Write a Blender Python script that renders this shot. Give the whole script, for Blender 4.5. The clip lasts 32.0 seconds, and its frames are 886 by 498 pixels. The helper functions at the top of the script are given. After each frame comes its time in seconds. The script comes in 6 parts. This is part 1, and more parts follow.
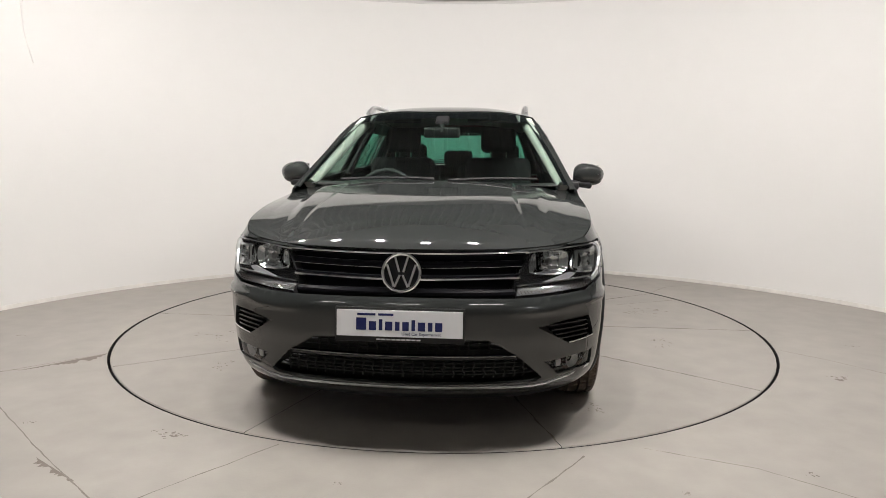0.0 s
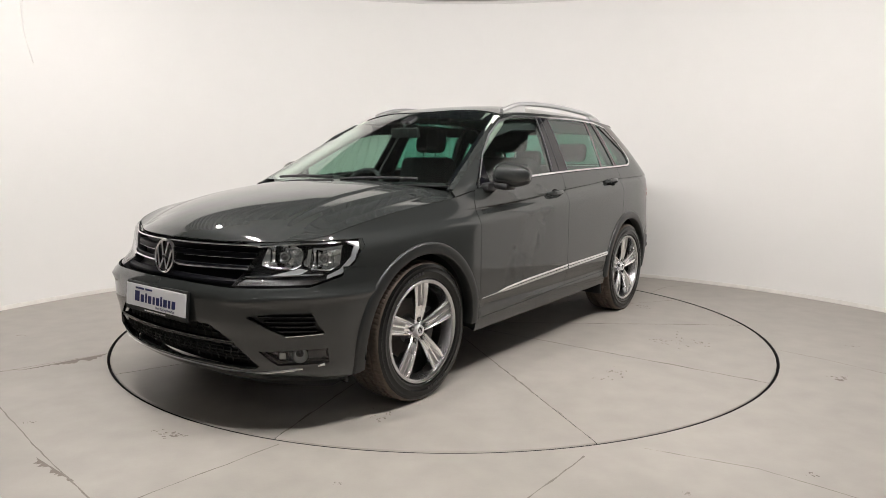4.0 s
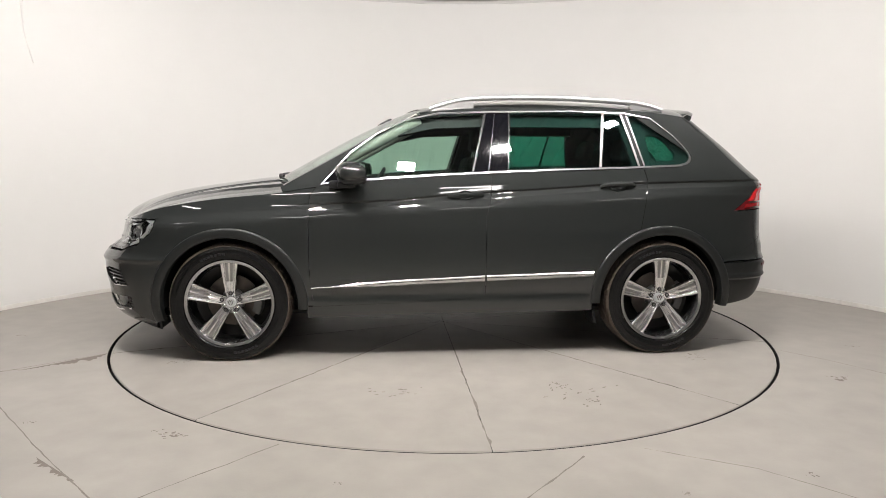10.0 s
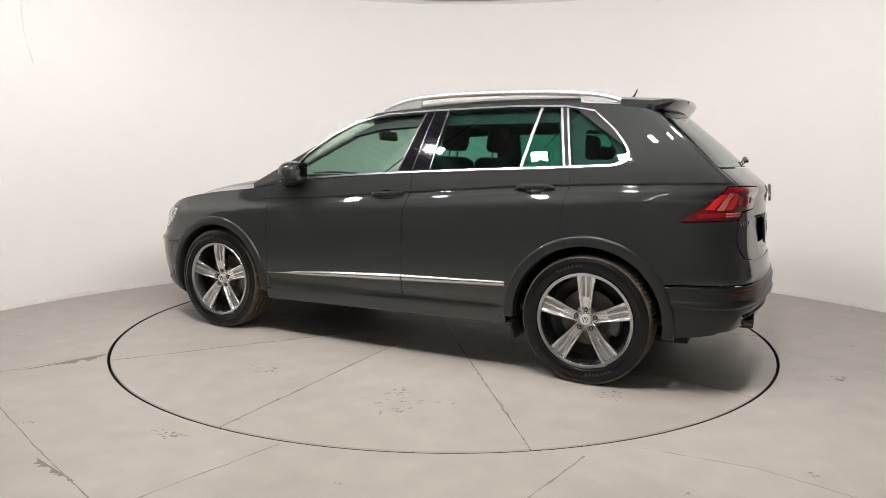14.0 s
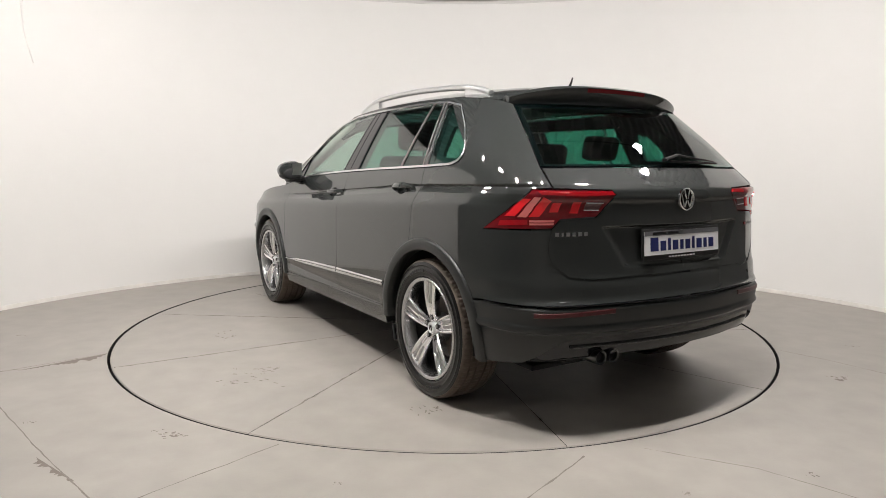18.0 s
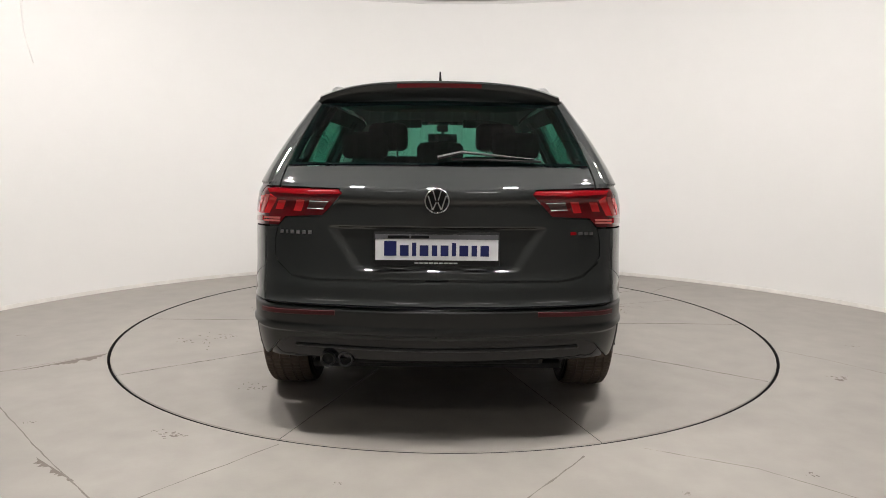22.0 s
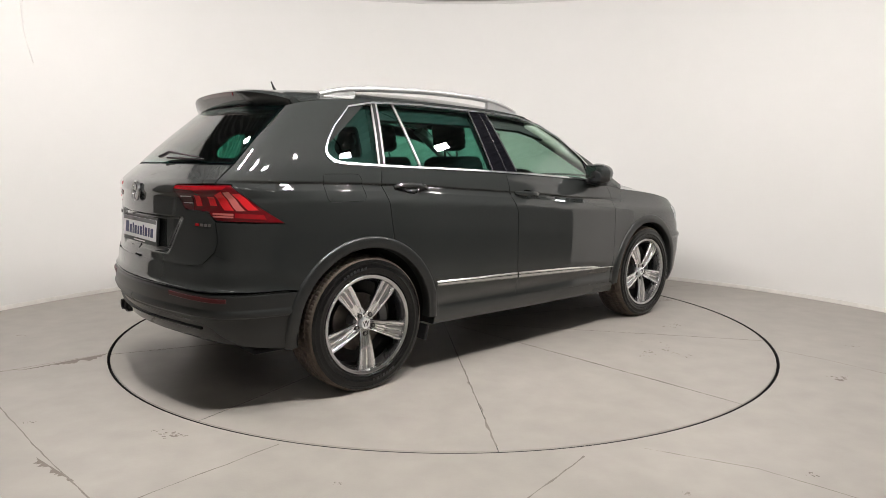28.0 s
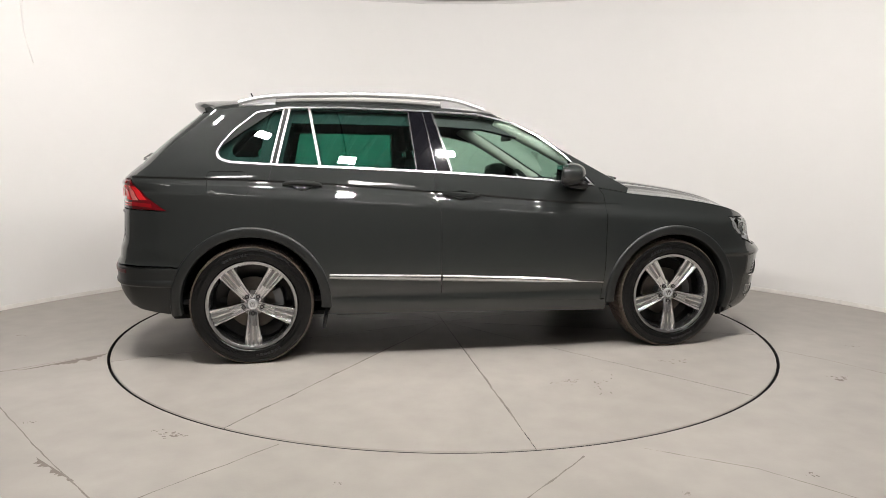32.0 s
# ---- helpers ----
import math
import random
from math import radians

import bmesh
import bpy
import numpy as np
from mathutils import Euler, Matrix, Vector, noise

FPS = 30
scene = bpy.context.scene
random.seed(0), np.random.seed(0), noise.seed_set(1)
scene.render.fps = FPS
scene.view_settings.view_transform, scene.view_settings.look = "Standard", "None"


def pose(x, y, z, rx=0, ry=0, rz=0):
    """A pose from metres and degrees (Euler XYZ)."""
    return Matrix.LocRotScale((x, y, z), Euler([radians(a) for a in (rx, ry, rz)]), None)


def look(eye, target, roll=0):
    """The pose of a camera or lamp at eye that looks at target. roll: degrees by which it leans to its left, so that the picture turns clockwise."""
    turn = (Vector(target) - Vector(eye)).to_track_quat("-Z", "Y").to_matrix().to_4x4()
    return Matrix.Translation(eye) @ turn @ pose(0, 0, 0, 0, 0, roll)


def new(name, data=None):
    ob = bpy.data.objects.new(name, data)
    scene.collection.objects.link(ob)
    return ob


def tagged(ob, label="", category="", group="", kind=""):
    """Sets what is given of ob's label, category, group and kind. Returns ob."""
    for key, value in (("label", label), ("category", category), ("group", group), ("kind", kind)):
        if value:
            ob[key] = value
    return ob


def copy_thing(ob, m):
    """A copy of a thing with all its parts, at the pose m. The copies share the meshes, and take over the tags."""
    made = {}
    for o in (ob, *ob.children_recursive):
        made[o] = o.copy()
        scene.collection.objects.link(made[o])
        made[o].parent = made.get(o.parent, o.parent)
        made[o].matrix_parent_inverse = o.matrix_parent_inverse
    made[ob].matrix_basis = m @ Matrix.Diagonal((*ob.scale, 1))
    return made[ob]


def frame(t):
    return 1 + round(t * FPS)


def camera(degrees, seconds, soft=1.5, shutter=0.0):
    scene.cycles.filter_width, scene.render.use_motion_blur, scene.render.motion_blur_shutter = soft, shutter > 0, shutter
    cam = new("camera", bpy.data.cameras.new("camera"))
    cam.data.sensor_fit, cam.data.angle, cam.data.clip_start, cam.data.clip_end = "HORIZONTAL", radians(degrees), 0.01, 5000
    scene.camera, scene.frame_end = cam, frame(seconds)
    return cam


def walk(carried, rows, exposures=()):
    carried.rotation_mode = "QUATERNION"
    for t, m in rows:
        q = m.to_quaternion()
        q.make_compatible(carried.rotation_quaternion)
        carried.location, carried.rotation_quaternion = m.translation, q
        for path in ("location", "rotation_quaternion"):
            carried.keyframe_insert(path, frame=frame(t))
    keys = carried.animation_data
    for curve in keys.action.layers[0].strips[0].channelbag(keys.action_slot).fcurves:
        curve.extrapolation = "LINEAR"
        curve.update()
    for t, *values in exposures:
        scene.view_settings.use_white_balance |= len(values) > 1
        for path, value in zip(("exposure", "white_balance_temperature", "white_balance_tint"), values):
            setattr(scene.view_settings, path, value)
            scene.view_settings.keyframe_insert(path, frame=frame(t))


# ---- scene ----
from mathutils.geometry import delaunay_2d_cdt

cam = camera(68.22, 32.0, soft=0.6)
EYE = (0.0, -4.876, 1.2)
PAN, TILT, LEAN = -0.0933, -7.489, 0.4518
STAND = pose(*EYE, 90 + TILT, 0, -PAN) @ pose(0, 0, 0, 0, 0, LEAN)
walk(cam, [(0.0, STAND), (32.0, STAND)])

# ---- light ----
world = bpy.data.worlds.new("hall")
world.use_nodes = True
scene.world = world
world.node_tree.nodes["Background"].inputs["Color"].default_value = (0.9, 0.92, 1.0, 1)
world.node_tree.nodes["Background"].inputs["Strength"].default_value = 0.02
scene.view_settings.exposure = 0.0
LAMP_POWER = 640.0


# ---- materials ----
def mat(name, base, rough=0.5, metal=0.0, grain=0.0, scale=40.0, bump=0.0, bump_scale=200.0, coat=0.0, spec=0.5, wear=0.0, wear_scale=3.0, coat_ior=1.5):
    """A principled material with colour variation at two scales and fine relief."""
    m = bpy.data.materials.new(name)
    m.use_nodes = True
    nt = m.node_tree
    p = nt.nodes["Principled BSDF"]
    p.inputs["Base Color"].default_value = (*base, 1)
    p.inputs["Roughness"].default_value = rough
    p.inputs["Metallic"].default_value = metal
    p.inputs["Coat Weight"].default_value = coat
    p.inputs["Coat Roughness"].default_value = 0.03
    p.inputs["Coat IOR"].default_value = coat_ior
    p.inputs["Specular IOR Level"].default_value = spec
    co = nt.nodes.new("ShaderNodeTexCoord")

    def tex(s, detail):
        n = nt.nodes.new("ShaderNodeTexNoise")
        n.inputs["Scale"].default_value = s
        n.inputs["Detail"].default_value = detail
        nt.links.new(co.outputs["Object"], n.inputs["Vector"])
        return n

    if grain or wear:
        a, b = tex(scale, 6), tex(wear_scale, 4)
        add = nt.nodes.new("ShaderNodeMath")
        add.operation = "MULTIPLY_ADD"
        nt.links.new(a.outputs["Fac"], add.inputs[0])
        add.inputs[1].default_value = grain * 2
        add.inputs[2].default_value = 1 - grain
        add2 = nt.nodes.new("ShaderNodeMath")
        add2.operation = "MULTIPLY_ADD"
        nt.links.new(b.outputs["Fac"], add2.inputs[0])
        add2.inputs[1].default_value = wear * 2
        add2.inputs[2].default_value = 1 - wear
        mul = nt.nodes.new("ShaderNodeMath")
        mul.operation = "MULTIPLY"
        nt.links.new(add.outputs[0], mul.inputs[0])
        nt.links.new(add2.outputs[0], mul.inputs[1])
        vm = nt.nodes.new("ShaderNodeVectorMath")
        vm.operation = "SCALE"
        vm.inputs[0].default_value = base
        nt.links.new(mul.outputs[0], vm.inputs["Scale"])
        nt.links.new(vm.outputs[0], p.inputs["Base Color"])
        r2 = nt.nodes.new("ShaderNodeMath")
        r2.operation = "MULTIPLY_ADD"
        nt.links.new(b.outputs["Fac"], r2.inputs[0])
        r2.inputs[1].default_value = 0.3 * rough
        r2.inputs[2].default_value = 0.85 * rough
        nt.links.new(r2.outputs[0], p.inputs["Roughness"])
    if bump:
        n = tex(bump_scale, 5)
        bp = nt.nodes.new("ShaderNodeBump")
        bp.inputs["Strength"].default_value = bump
        bp.inputs["Distance"].default_value = 0.002
        nt.links.new(n.outputs["Fac"], bp.inputs["Height"])
        nt.links.new(bp.outputs[0], p.inputs["Normal"])
    return m


def glass(name, tint, gloss_rough=0.0, facing=0.10):
    """A thin tinted pane: clear tint with a mirror gloss that grows to grazing angles."""
    m = bpy.data.materials.new(name)
    m.use_nodes = True
    nt = m.node_tree
    nt.nodes.remove(nt.nodes["Principled BSDF"])
    out = nt.nodes["Material Output"]
    tr = nt.nodes.new("ShaderNodeBsdfTransparent")
    tr.inputs["Color"].default_value = (*tint, 1)
    gl = nt.nodes.new("ShaderNodeBsdfGlossy")
    gl.inputs["Roughness"].default_value = gloss_rough
    lw = nt.nodes.new("ShaderNodeLayerWeight")
    lw.inputs["Blend"].default_value = 0.5
    pw = nt.nodes.new("ShaderNodeMath")
    pw.operation = "POWER"
    nt.links.new(lw.outputs["Facing"], pw.inputs[0])
    pw.inputs[1].default_value = 4.0
    fr = nt.nodes.new("ShaderNodeMath")
    fr.operation = "MULTIPLY_ADD"
    nt.links.new(pw.outputs[0], fr.inputs[0])
    fr.inputs[1].default_value = 0.92
    fr.inputs[2].default_value = facing
    mx = nt.nodes.new("ShaderNodeMixShader")
    nt.links.new(fr.outputs[0], mx.inputs[0])
    nt.links.new(tr.outputs[0], mx.inputs[1])
    nt.links.new(gl.outputs[0], mx.inputs[2])
    nt.links.new(mx.outputs[0], out.inputs["Surface"])
    return m


def glow(name, colour, strength):
    m = bpy.data.materials.new(name)
    m.use_nodes = True
    nt = m.node_tree
    nt.nodes.remove(nt.nodes["Principled BSDF"])
    e = nt.nodes.new("ShaderNodeEmission")
    e.inputs["Color"].default_value = (*colour, 1)
    e.inputs["Strength"].default_value = strength
    nt.links.new(e.outputs[0], nt.nodes["Material Output"].inputs["Surface"])
    return m


PAINT = mat("grey_paint", (0.0212, 0.0238, 0.0232), 0.5, 0.0, coat=1.0, grain=0.06, scale=900, spec=0.08, coat_ior=1.68)
CLAD = mat("grey_satin_plastic", (0.0165, 0.018, 0.0176), 0.34, 0.0, grain=0.1, scale=300, bump=0.06, bump_scale=600)
SATIN_BLACK = mat("satin_black", (0.007, 0.007, 0.009), 0.4, spec=0.06)
MIRROR_FACE = mat("mirror_face", (0.72, 0.76, 0.76), 0.02, 1.0)
# barrel colour darkened to put in the shade inside the wheel
BARREL = mat("shaded_wheel_barrel", (0.035, 0.034, 0.033), 0.4, 0.7, grain=0.2, scale=30)
RED_DEEP = mat("deep_red_reflector", (0.06, 0.002, 0.004), 0.3)
BLACK = mat("black_plastic", (0.012, 0.012, 0.013), 0.45, grain=0.1, scale=200, bump=0.1, bump_scale=500)
GLOSS_BLACK = mat("gloss_black", (0.005, 0.005, 0.007), 0.06, spec=0.35, coat=0.15)
CHROME = mat("chrome", (0.86, 0.87, 0.88), 0.09, 1.0)
BRIGHT = mat("bright_trim", (0.76, 0.765, 0.77), 0.22, 1.0)
ALLOY = mat("machined_alloy", (0.86, 0.86, 0.87), 0.14, 1.0, grain=0.06, scale=300)
ALLOY_RIM = mat("rim_alloy", (0.52, 0.52, 0.525), 0.26, 1.0, grain=0.06, scale=300)
ALLOY_DARK = mat("grey_alloy", (0.34, 0.335, 0.33), 0.38, 0.9, grain=0.05, scale=200)
RUBBER = mat("tyre_rubber", (0.007, 0.007, 0.007), 0.22, grain=0.15, scale=60, wear=0.2, wear_scale=9, spec=0.32)
TREAD = mat("dusty_tread", (0.085, 0.064, 0.050), 0.8, grain=0.3, scale=40, wear=0.3, wear_scale=8)
GLASS = glass("window_glass", (0.58, 0.76, 0.67))
PRIVACY = glass("privacy_glass", (0.15, 0.44, 0.35))
LENS = glass("clear_lens", (0.86, 0.88, 0.88), 0.0, 0.045)
RED = mat("red_lens", (0.34, 0.005, 0.010), 0.12, coat=0.8)
RED_DARK = mat("dark_red_lens", (0.15, 0.003, 0.007), 0.12, coat=1.0)
RED_PALE = mat("pale_red_lens_and_sheen", (0.66, 0.16, 0.15), 0.15, coat=0.5)
RED_LIT = mat("bright_red_reflector_and_sheen", (0.75, 0.016, 0.022), 0.2, coat=0.8)
SILVER = mat("reflector_silver", (0.85, 0.86, 0.88), 0.3, 0.75)
PLATE = mat("plate_white", (0.90, 0.90, 0.92), 0.3, grain=0.02)
INK = mat("plate_ink", (0.012, 0.018, 0.11), 0.4)
FABRIC = mat("dark_seat_cloth", (0.022, 0.022, 0.024), 0.85, grain=0.25, scale=150, bump=0.4, bump_scale=400)
TRIM_DARK = mat("interior_plastic", (0.020, 0.020, 0.022), 0.6, grain=0.1, scale=200, bump=0.2, bump_scale=500)
HEADLINER = mat("pale_headliner", (0.55, 0.54, 0.50), 0.9, grain=0.06, scale=200)
VISOR = mat("grey_visor_cloth", (0.20, 0.20, 0.19), 0.9, grain=0.08, scale=200)
UNDER = mat("underbody", (0.010, 0.010, 0.010), 0.8, grain=0.2, scale=20)
BRUSHED = mat("brushed_window_bar", (0.27, 0.265, 0.26), 0.34, 0.9, grain=0.05, scale=200)
# grey that paints the highlight along the rubber window seals
SEAL_GLINT = mat("grey_seal_highlight", (0.055, 0.055, 0.058), 0.2)
RAIL = mat("satin_aluminium", (0.66, 0.66, 0.66), 0.32, 0.85, grain=0.04, scale=200)
STEEL = mat("brake_steel", (0.32, 0.31, 0.30), 0.35, 1.0, grain=0.1, scale=60)


# ---- mesh helpers ----
def mesh_object(name, verts, faces, material, parent=None, smooth=False, normals=None, label=""):
    me = bpy.data.meshes.new(name)
    me.from_pydata([tuple(v) for v in verts], [], [tuple(f) for f in faces])
    me.materials.append(material)
    if smooth:
        me.polygons.foreach_set("use_smooth", [True] * len(me.polygons))
    me.update()
    if normals is not None:
        me.normals_split_custom_set_from_vertices([tuple(n) for n in normals])
    ob = new(name, me)
    if parent is not None:
        ob.parent = parent
    if label:
        tagged(ob, label)
    return ob


def part(name, bm, material, parent, label="", smooth=False):
    me = bpy.data.meshes.new(name)
    bmesh.ops.recalc_face_normals(bm, faces=bm.faces)
    bm.to_mesh(me)
    bm.free()
    me.materials.append(material)
    if smooth:
        me.polygons.foreach_set("use_smooth", [True] * len(me.polygons))
        me.set_sharp_from_angle(angle=radians(38))
    ob = new(name, me)
    if parent is not None:
        ob.parent = parent
    if label:
        tagged(ob, label)
    return ob


def box(bm, size, centre, bevel=0.0, rot=(0, 0, 0), seg=2):
    m = pose(*centre, *rot) @ Matrix.Diagonal((*size, 1))
    vs = bmesh.ops.create_cube(bm, size=1, matrix=m)["verts"]
    if bevel:
        es = list({e for v in vs for e in v.link_edges})
        bmesh.ops.bevel(bm, geom=es, offset=bevel, segments=seg, profile=0.5, affect="EDGES")
    return bm


def lathe(profile, n=48, axis="y", centre=(0, 0, 0), closed=False):
    """Turn a profile of (radius, along) round an axis; returns vertices and faces."""
    V, Fc = [], []
    k = len(profile)
    for i in range(n):
        a = 2 * math.pi * i / n
        c, s = math.cos(a), math.sin(a)
        for r, h in profile:
            p = {"y": (r * c, h, r * s), "z": (r * c, r * s, h), "x": (h, r * c, r * s)}[axis]
            V.append((p[0] + centre[0], p[1] + centre[1], p[2] + centre[2]))
    for i in range(n):
        j = (i + 1) % n
        for q in range(k if closed else k - 1):
            q2 = (q + 1) % k
            Fc.append((i * k + q, j * k + q, j * k + q2, i * k + q2))
    return V, Fc


def to_bm(V, Fc, bm=None):
    bm = bm or bmesh.new()
    vs = [bm.verts.new(v) for v in V]
    for f in Fc:
        try:
            bm.faces.new([vs[i] for i in f])
        except ValueError:
            pass
    return bm


def tube(points, radius, n=8, flat=1.0, cap=True):
    """A swept tube along points; flat squeezes it across its second axis."""
    pts = [Vector(p) for p in points]
    V, Fc = [], []
    for i, p in enumerate(pts):
        d = (pts[min(i + 1, len(pts) - 1)] - pts[max(i - 1, 0)]).normalized()
        a = d.cross(Vector((0, 0, 1)))
        a = a.normalized() if a.length > 1e-4 else Vector((1, 0, 0))
        b = a.cross(d)
        r = radius[i] if isinstance(radius, (list, tuple)) else radius
        for q in range(n):
            t = 2 * math.pi * q / n
            V.append(p + a * (r * math.cos(t)) + b * (r * flat * math.sin(t)))
    for i in range(len(pts) - 1):
        for q in range(n):
            q2 = (q + 1) % n
            Fc.append((i * n + q, i * n + q2, (i + 1) * n + q2, (i + 1) * n + q))
    if cap:
        Fc.append(tuple(range(n)))
        Fc.append(tuple((len(pts) - 1) * n + q for q in range(n)))
    return V, Fc


def spline(keys):
    """A smooth monotone curve through (t, v) keys; returns a function on arrays."""
    k = sorted(keys)
    xs, ys = np.array([a for a, _ in k], float), np.array([b for _, b in k], float)
    h, d = np.diff(xs), np.diff(ys) / np.diff(xs)
    m = np.zeros(len(xs))
    for i in range(1, len(xs) - 1):
        if d[i - 1] * d[i] > 0:
            w1, w2 = 2 * h[i] + h[i - 1], h[i] + 2 * h[i - 1]
            m[i] = (w1 + w2) / (w1 / d[i - 1] + w2 / d[i])
    m[0], m[-1] = d[0], d[-1]

    t = np.linspace(xs[0], xs[-1], 6000)
    i = np.clip(np.searchsorted(xs, t) - 1, 0, len(h) - 1)
    q = (t - xs[i]) / h[i]
    v = (ys[i] * (1 + 2 * q) * (1 - q) ** 2 + h[i] * m[i] * q * (1 - q) ** 2
         + ys[i + 1] * q * q * (3 - 2 * q) - h[i] * m[i + 1] * q * q * (1 - q))

    def f(a):
        return np.interp(a, t, v)

    return f
# ---- the car's outer surface ----
# Car space: x forward, y to its left, z up, origin on the ground midway between the axles.
HUB_X, HUB_Z = 1.3405, 0.345
FRONT = spline([(0.12, 1.95), (0.2, 2.12), (0.26, 2.20), (0.34, 2.235), (0.42, 2.24), (0.5, 2.256), (0.6, 2.258), (0.625, 2.254), (0.645, 2.238), (0.66, 2.228), (0.70, 2.208), (0.75, 2.19), (0.83, 2.175), (0.88, 2.13), (0.95, 2.08), (1.1, 2.05), (1.6, 2.0)])
REAR = spline([(0.12, 2.0), (0.2, 2.08), (0.26, 2.14), (0.36, 2.21), (0.45, 2.235), (0.585, 2.245), (0.61, 2.225), (0.69, 2.213), (0.72, 2.202), (0.76, 2.196), (0.85, 2.190), (0.95, 2.184), (1.025, 2.181), (1.05, 2.187), (1.08, 2.180), (1.13, 2.13), (1.19, 2.06), (1.3, 1.945), (1.47, 1.745), (1.55, 1.655), (1.6, 1.6)])
BASE = spline([(0.12, 0.80), (0.2, 0.855), (0.28, 0.888), (0.36, 0.902), (0.46, 0.911), (0.6, 0.914), (0.8, 0.913), (0.95, 0.911), (1.2, 0.905), (1.6, 0.897)])
TUCK = spline([(-1.0, 0.0), (-0.10, 0.0), (-0.075, 0.0010), (-0.055, 0.0065), (-0.035, 0.0165), (-0.012, 0.0285), (0.010, 0.0370), (0.03, 0.0435), (0.09, 0.062), (0.2, 0.110), (0.35, 0.183), (0.5, 0.266), (0.56, 0.305), (0.6, 0.34), (0.8, 0.6)])
CREASE = spline([(-2.2, 1.108), (-1.915, 1.103), (-1.527, 1.093), (-1.218, 1.083), (-0.914, 1.069), (-0.7, 1.053), (-0.25, 1.022), (0.026, 1.003), (0.29, 0.978), (0.57, 0.960), (0.72, 0.953), (1.1, 0.94)])
NOSE = spline([(0, 0), (0.141, 0.335), (0.187, 0.45), (0.224, 0.535), (0.26, 0.63), (0.316, 0.80), (0.35, 0.885), (0.43, 0.952), (0.55, 0.982), (0.7, 0.994), (1, 1)])
# the bumper is squarer in plan than the lamps over it, the tailgate glass squarer than the tail
NOSE_LOW = spline([(0, 0), (0.0987, 0.328), (0.1657, 0.547), (0.2156, 0.656), (0.278, 0.766), (0.346, 0.875), (0.43, 0.951), (0.55, 0.982), (0.7, 0.994), (1, 1)])
TAIL_HIGH = spline([(0, 0), (0.1, 0.36), (0.147, 0.53), (0.20, 0.73), (0.25, 0.855), (0.32, 0.925), (0.415, 0.963), (0.55, 0.984), (0.75, 0.995), (1, 1)])
TAIL = spline([(0, 0), (0.1, 0.32), (0.147, 0.47), (0.20, 0.66), (0.25, 0.79), (0.32, 0.875), (0.415, 0.94), (0.55, 0.976), (0.75, 0.994), (1, 1)])
HOOD_MID = spline([(2.20, 0.80), (2.17, 0.842), (2.13, 0.885), (1.96, 0.966), (1.68, 1.028), (1.40, 1.068), (1.19, 1.095), (1.0, 1.115), (0.6, 1.15)])
WING_TOP = spline([(2.2, 0.79), (2.05, 0.828), (1.93, 0.862), (1.74, 0.922), (1.42, 0.976), (1.03, 1.016), (0.82, 1.047), (0.5, 1.06)])
SCREEN = spline([(1.05, 1.20), (1.10, 1.115), (1.2, 0.94), (1.35, 0.67), (1.45, 0.47), (1.52, 0.315), (1.57, 0.19), (1.62, 0.05)])
ROOF_MID = spline([(0.5, 1.46), (0.3, 1.535), (0.15, 1.575), (0.0, 1.60), (-0.3, 1.624), (-0.6, 1.632), (-1.0, 1.627), (-1.3, 1.614), (-1.55, 1.598), (-1.8, 1.575)])
ROOF_SIDE = spline([(0.5, 1.40), (0.3, 1.487), (0.15, 1.52), (-0.2, 1.548), (-0.7, 1.557), (-1.1, 1.55), (-1.4, 1.528), (-1.7, 1.485)])


def shoulder(x):
    return 0.988 - 0.058 * np.asarray(x, float)


def half_width(x, z):
    """Half the car's width at x and z: rounded plan outlines, stacked."""
    x, z = np.asarray(x, float), np.asarray(z, float)
    b = BASE(z) - TUCK(z - shoulder(np.clip(x, -1.7, 2.0)))
    # undercut shoulder line from the front door to the tail lamp
    d = z - CREASE(x)
    b = b - 0.012 * np.where(d < 0, np.clip(1 + d / 0.034, 0, 1), np.clip(1 - d / 0.007, 0, 1)) * np.clip((0.98 - x) / 0.3, 0, 1)
    # the doors' hollow over the lower crease
    b = b - 0.012 * np.exp(-(((z - 0.405) / 0.035) ** 2)) * np.clip((0.95 - np.abs(x)) / 0.15, 0, 1)
    a = np.where(x >= 0, FRONT(z), REAR(z))
    r = np.sqrt(np.clip(1 - np.abs(x / a), 0, 1))
    low, high = np.clip((0.70 - z) / 0.05, 0, 1), np.clip((z - 1.0) / 0.12, 0.25, 1)
    low, high = low * low * (3 - 2 * low), high * high * (3 - 2 * high)
    return b * np.where(x >= 0, NOSE(r) + low * (NOSE_LOW(r) - NOSE(r)), TAIL(r) + high * (TAIL_HIGH(r) - TAIL(r)))


def end_x(y, z, way):
    """Where the outline at z reaches the half width y, at the front (way 1) or the rear (-1)."""
    y, z = np.broadcast_arrays(np.asarray(y, float), np.asarray(z, float))
    lo, hi = np.zeros(y.shape), np.where(way > 0, FRONT(z), REAR(z)) + 0.0 * y
    for _ in range(27):
        mid = (lo + hi) / 2
        ok = half_width(way * mid, z) > np.abs(y)
        lo, hi = np.where(ok, mid, lo), np.where(ok, hi, mid)
    return way * (lo + hi) / 2


def around(x, y, z):
    """The length along an outline, from the middle of the side: positive to the front, 3.1 at the tips."""
    a = np.where(np.asarray(x) >= 0, FRONT(z), REAR(z))
    w = half_width(np.zeros(np.shape(z)), z)
    return np.sign(x) * (np.abs(x) + w - y) * 3.1 / (a + w)


def side_uv(x, z):
    return float(around(x, half_width(x, z), z)), z


def front_uv(y, z):
    return float(around(end_x(y, z, 1), y, z)), z


def rear_uv(y, z):
    return float(around(end_x(y, z, -1), y, z)), z


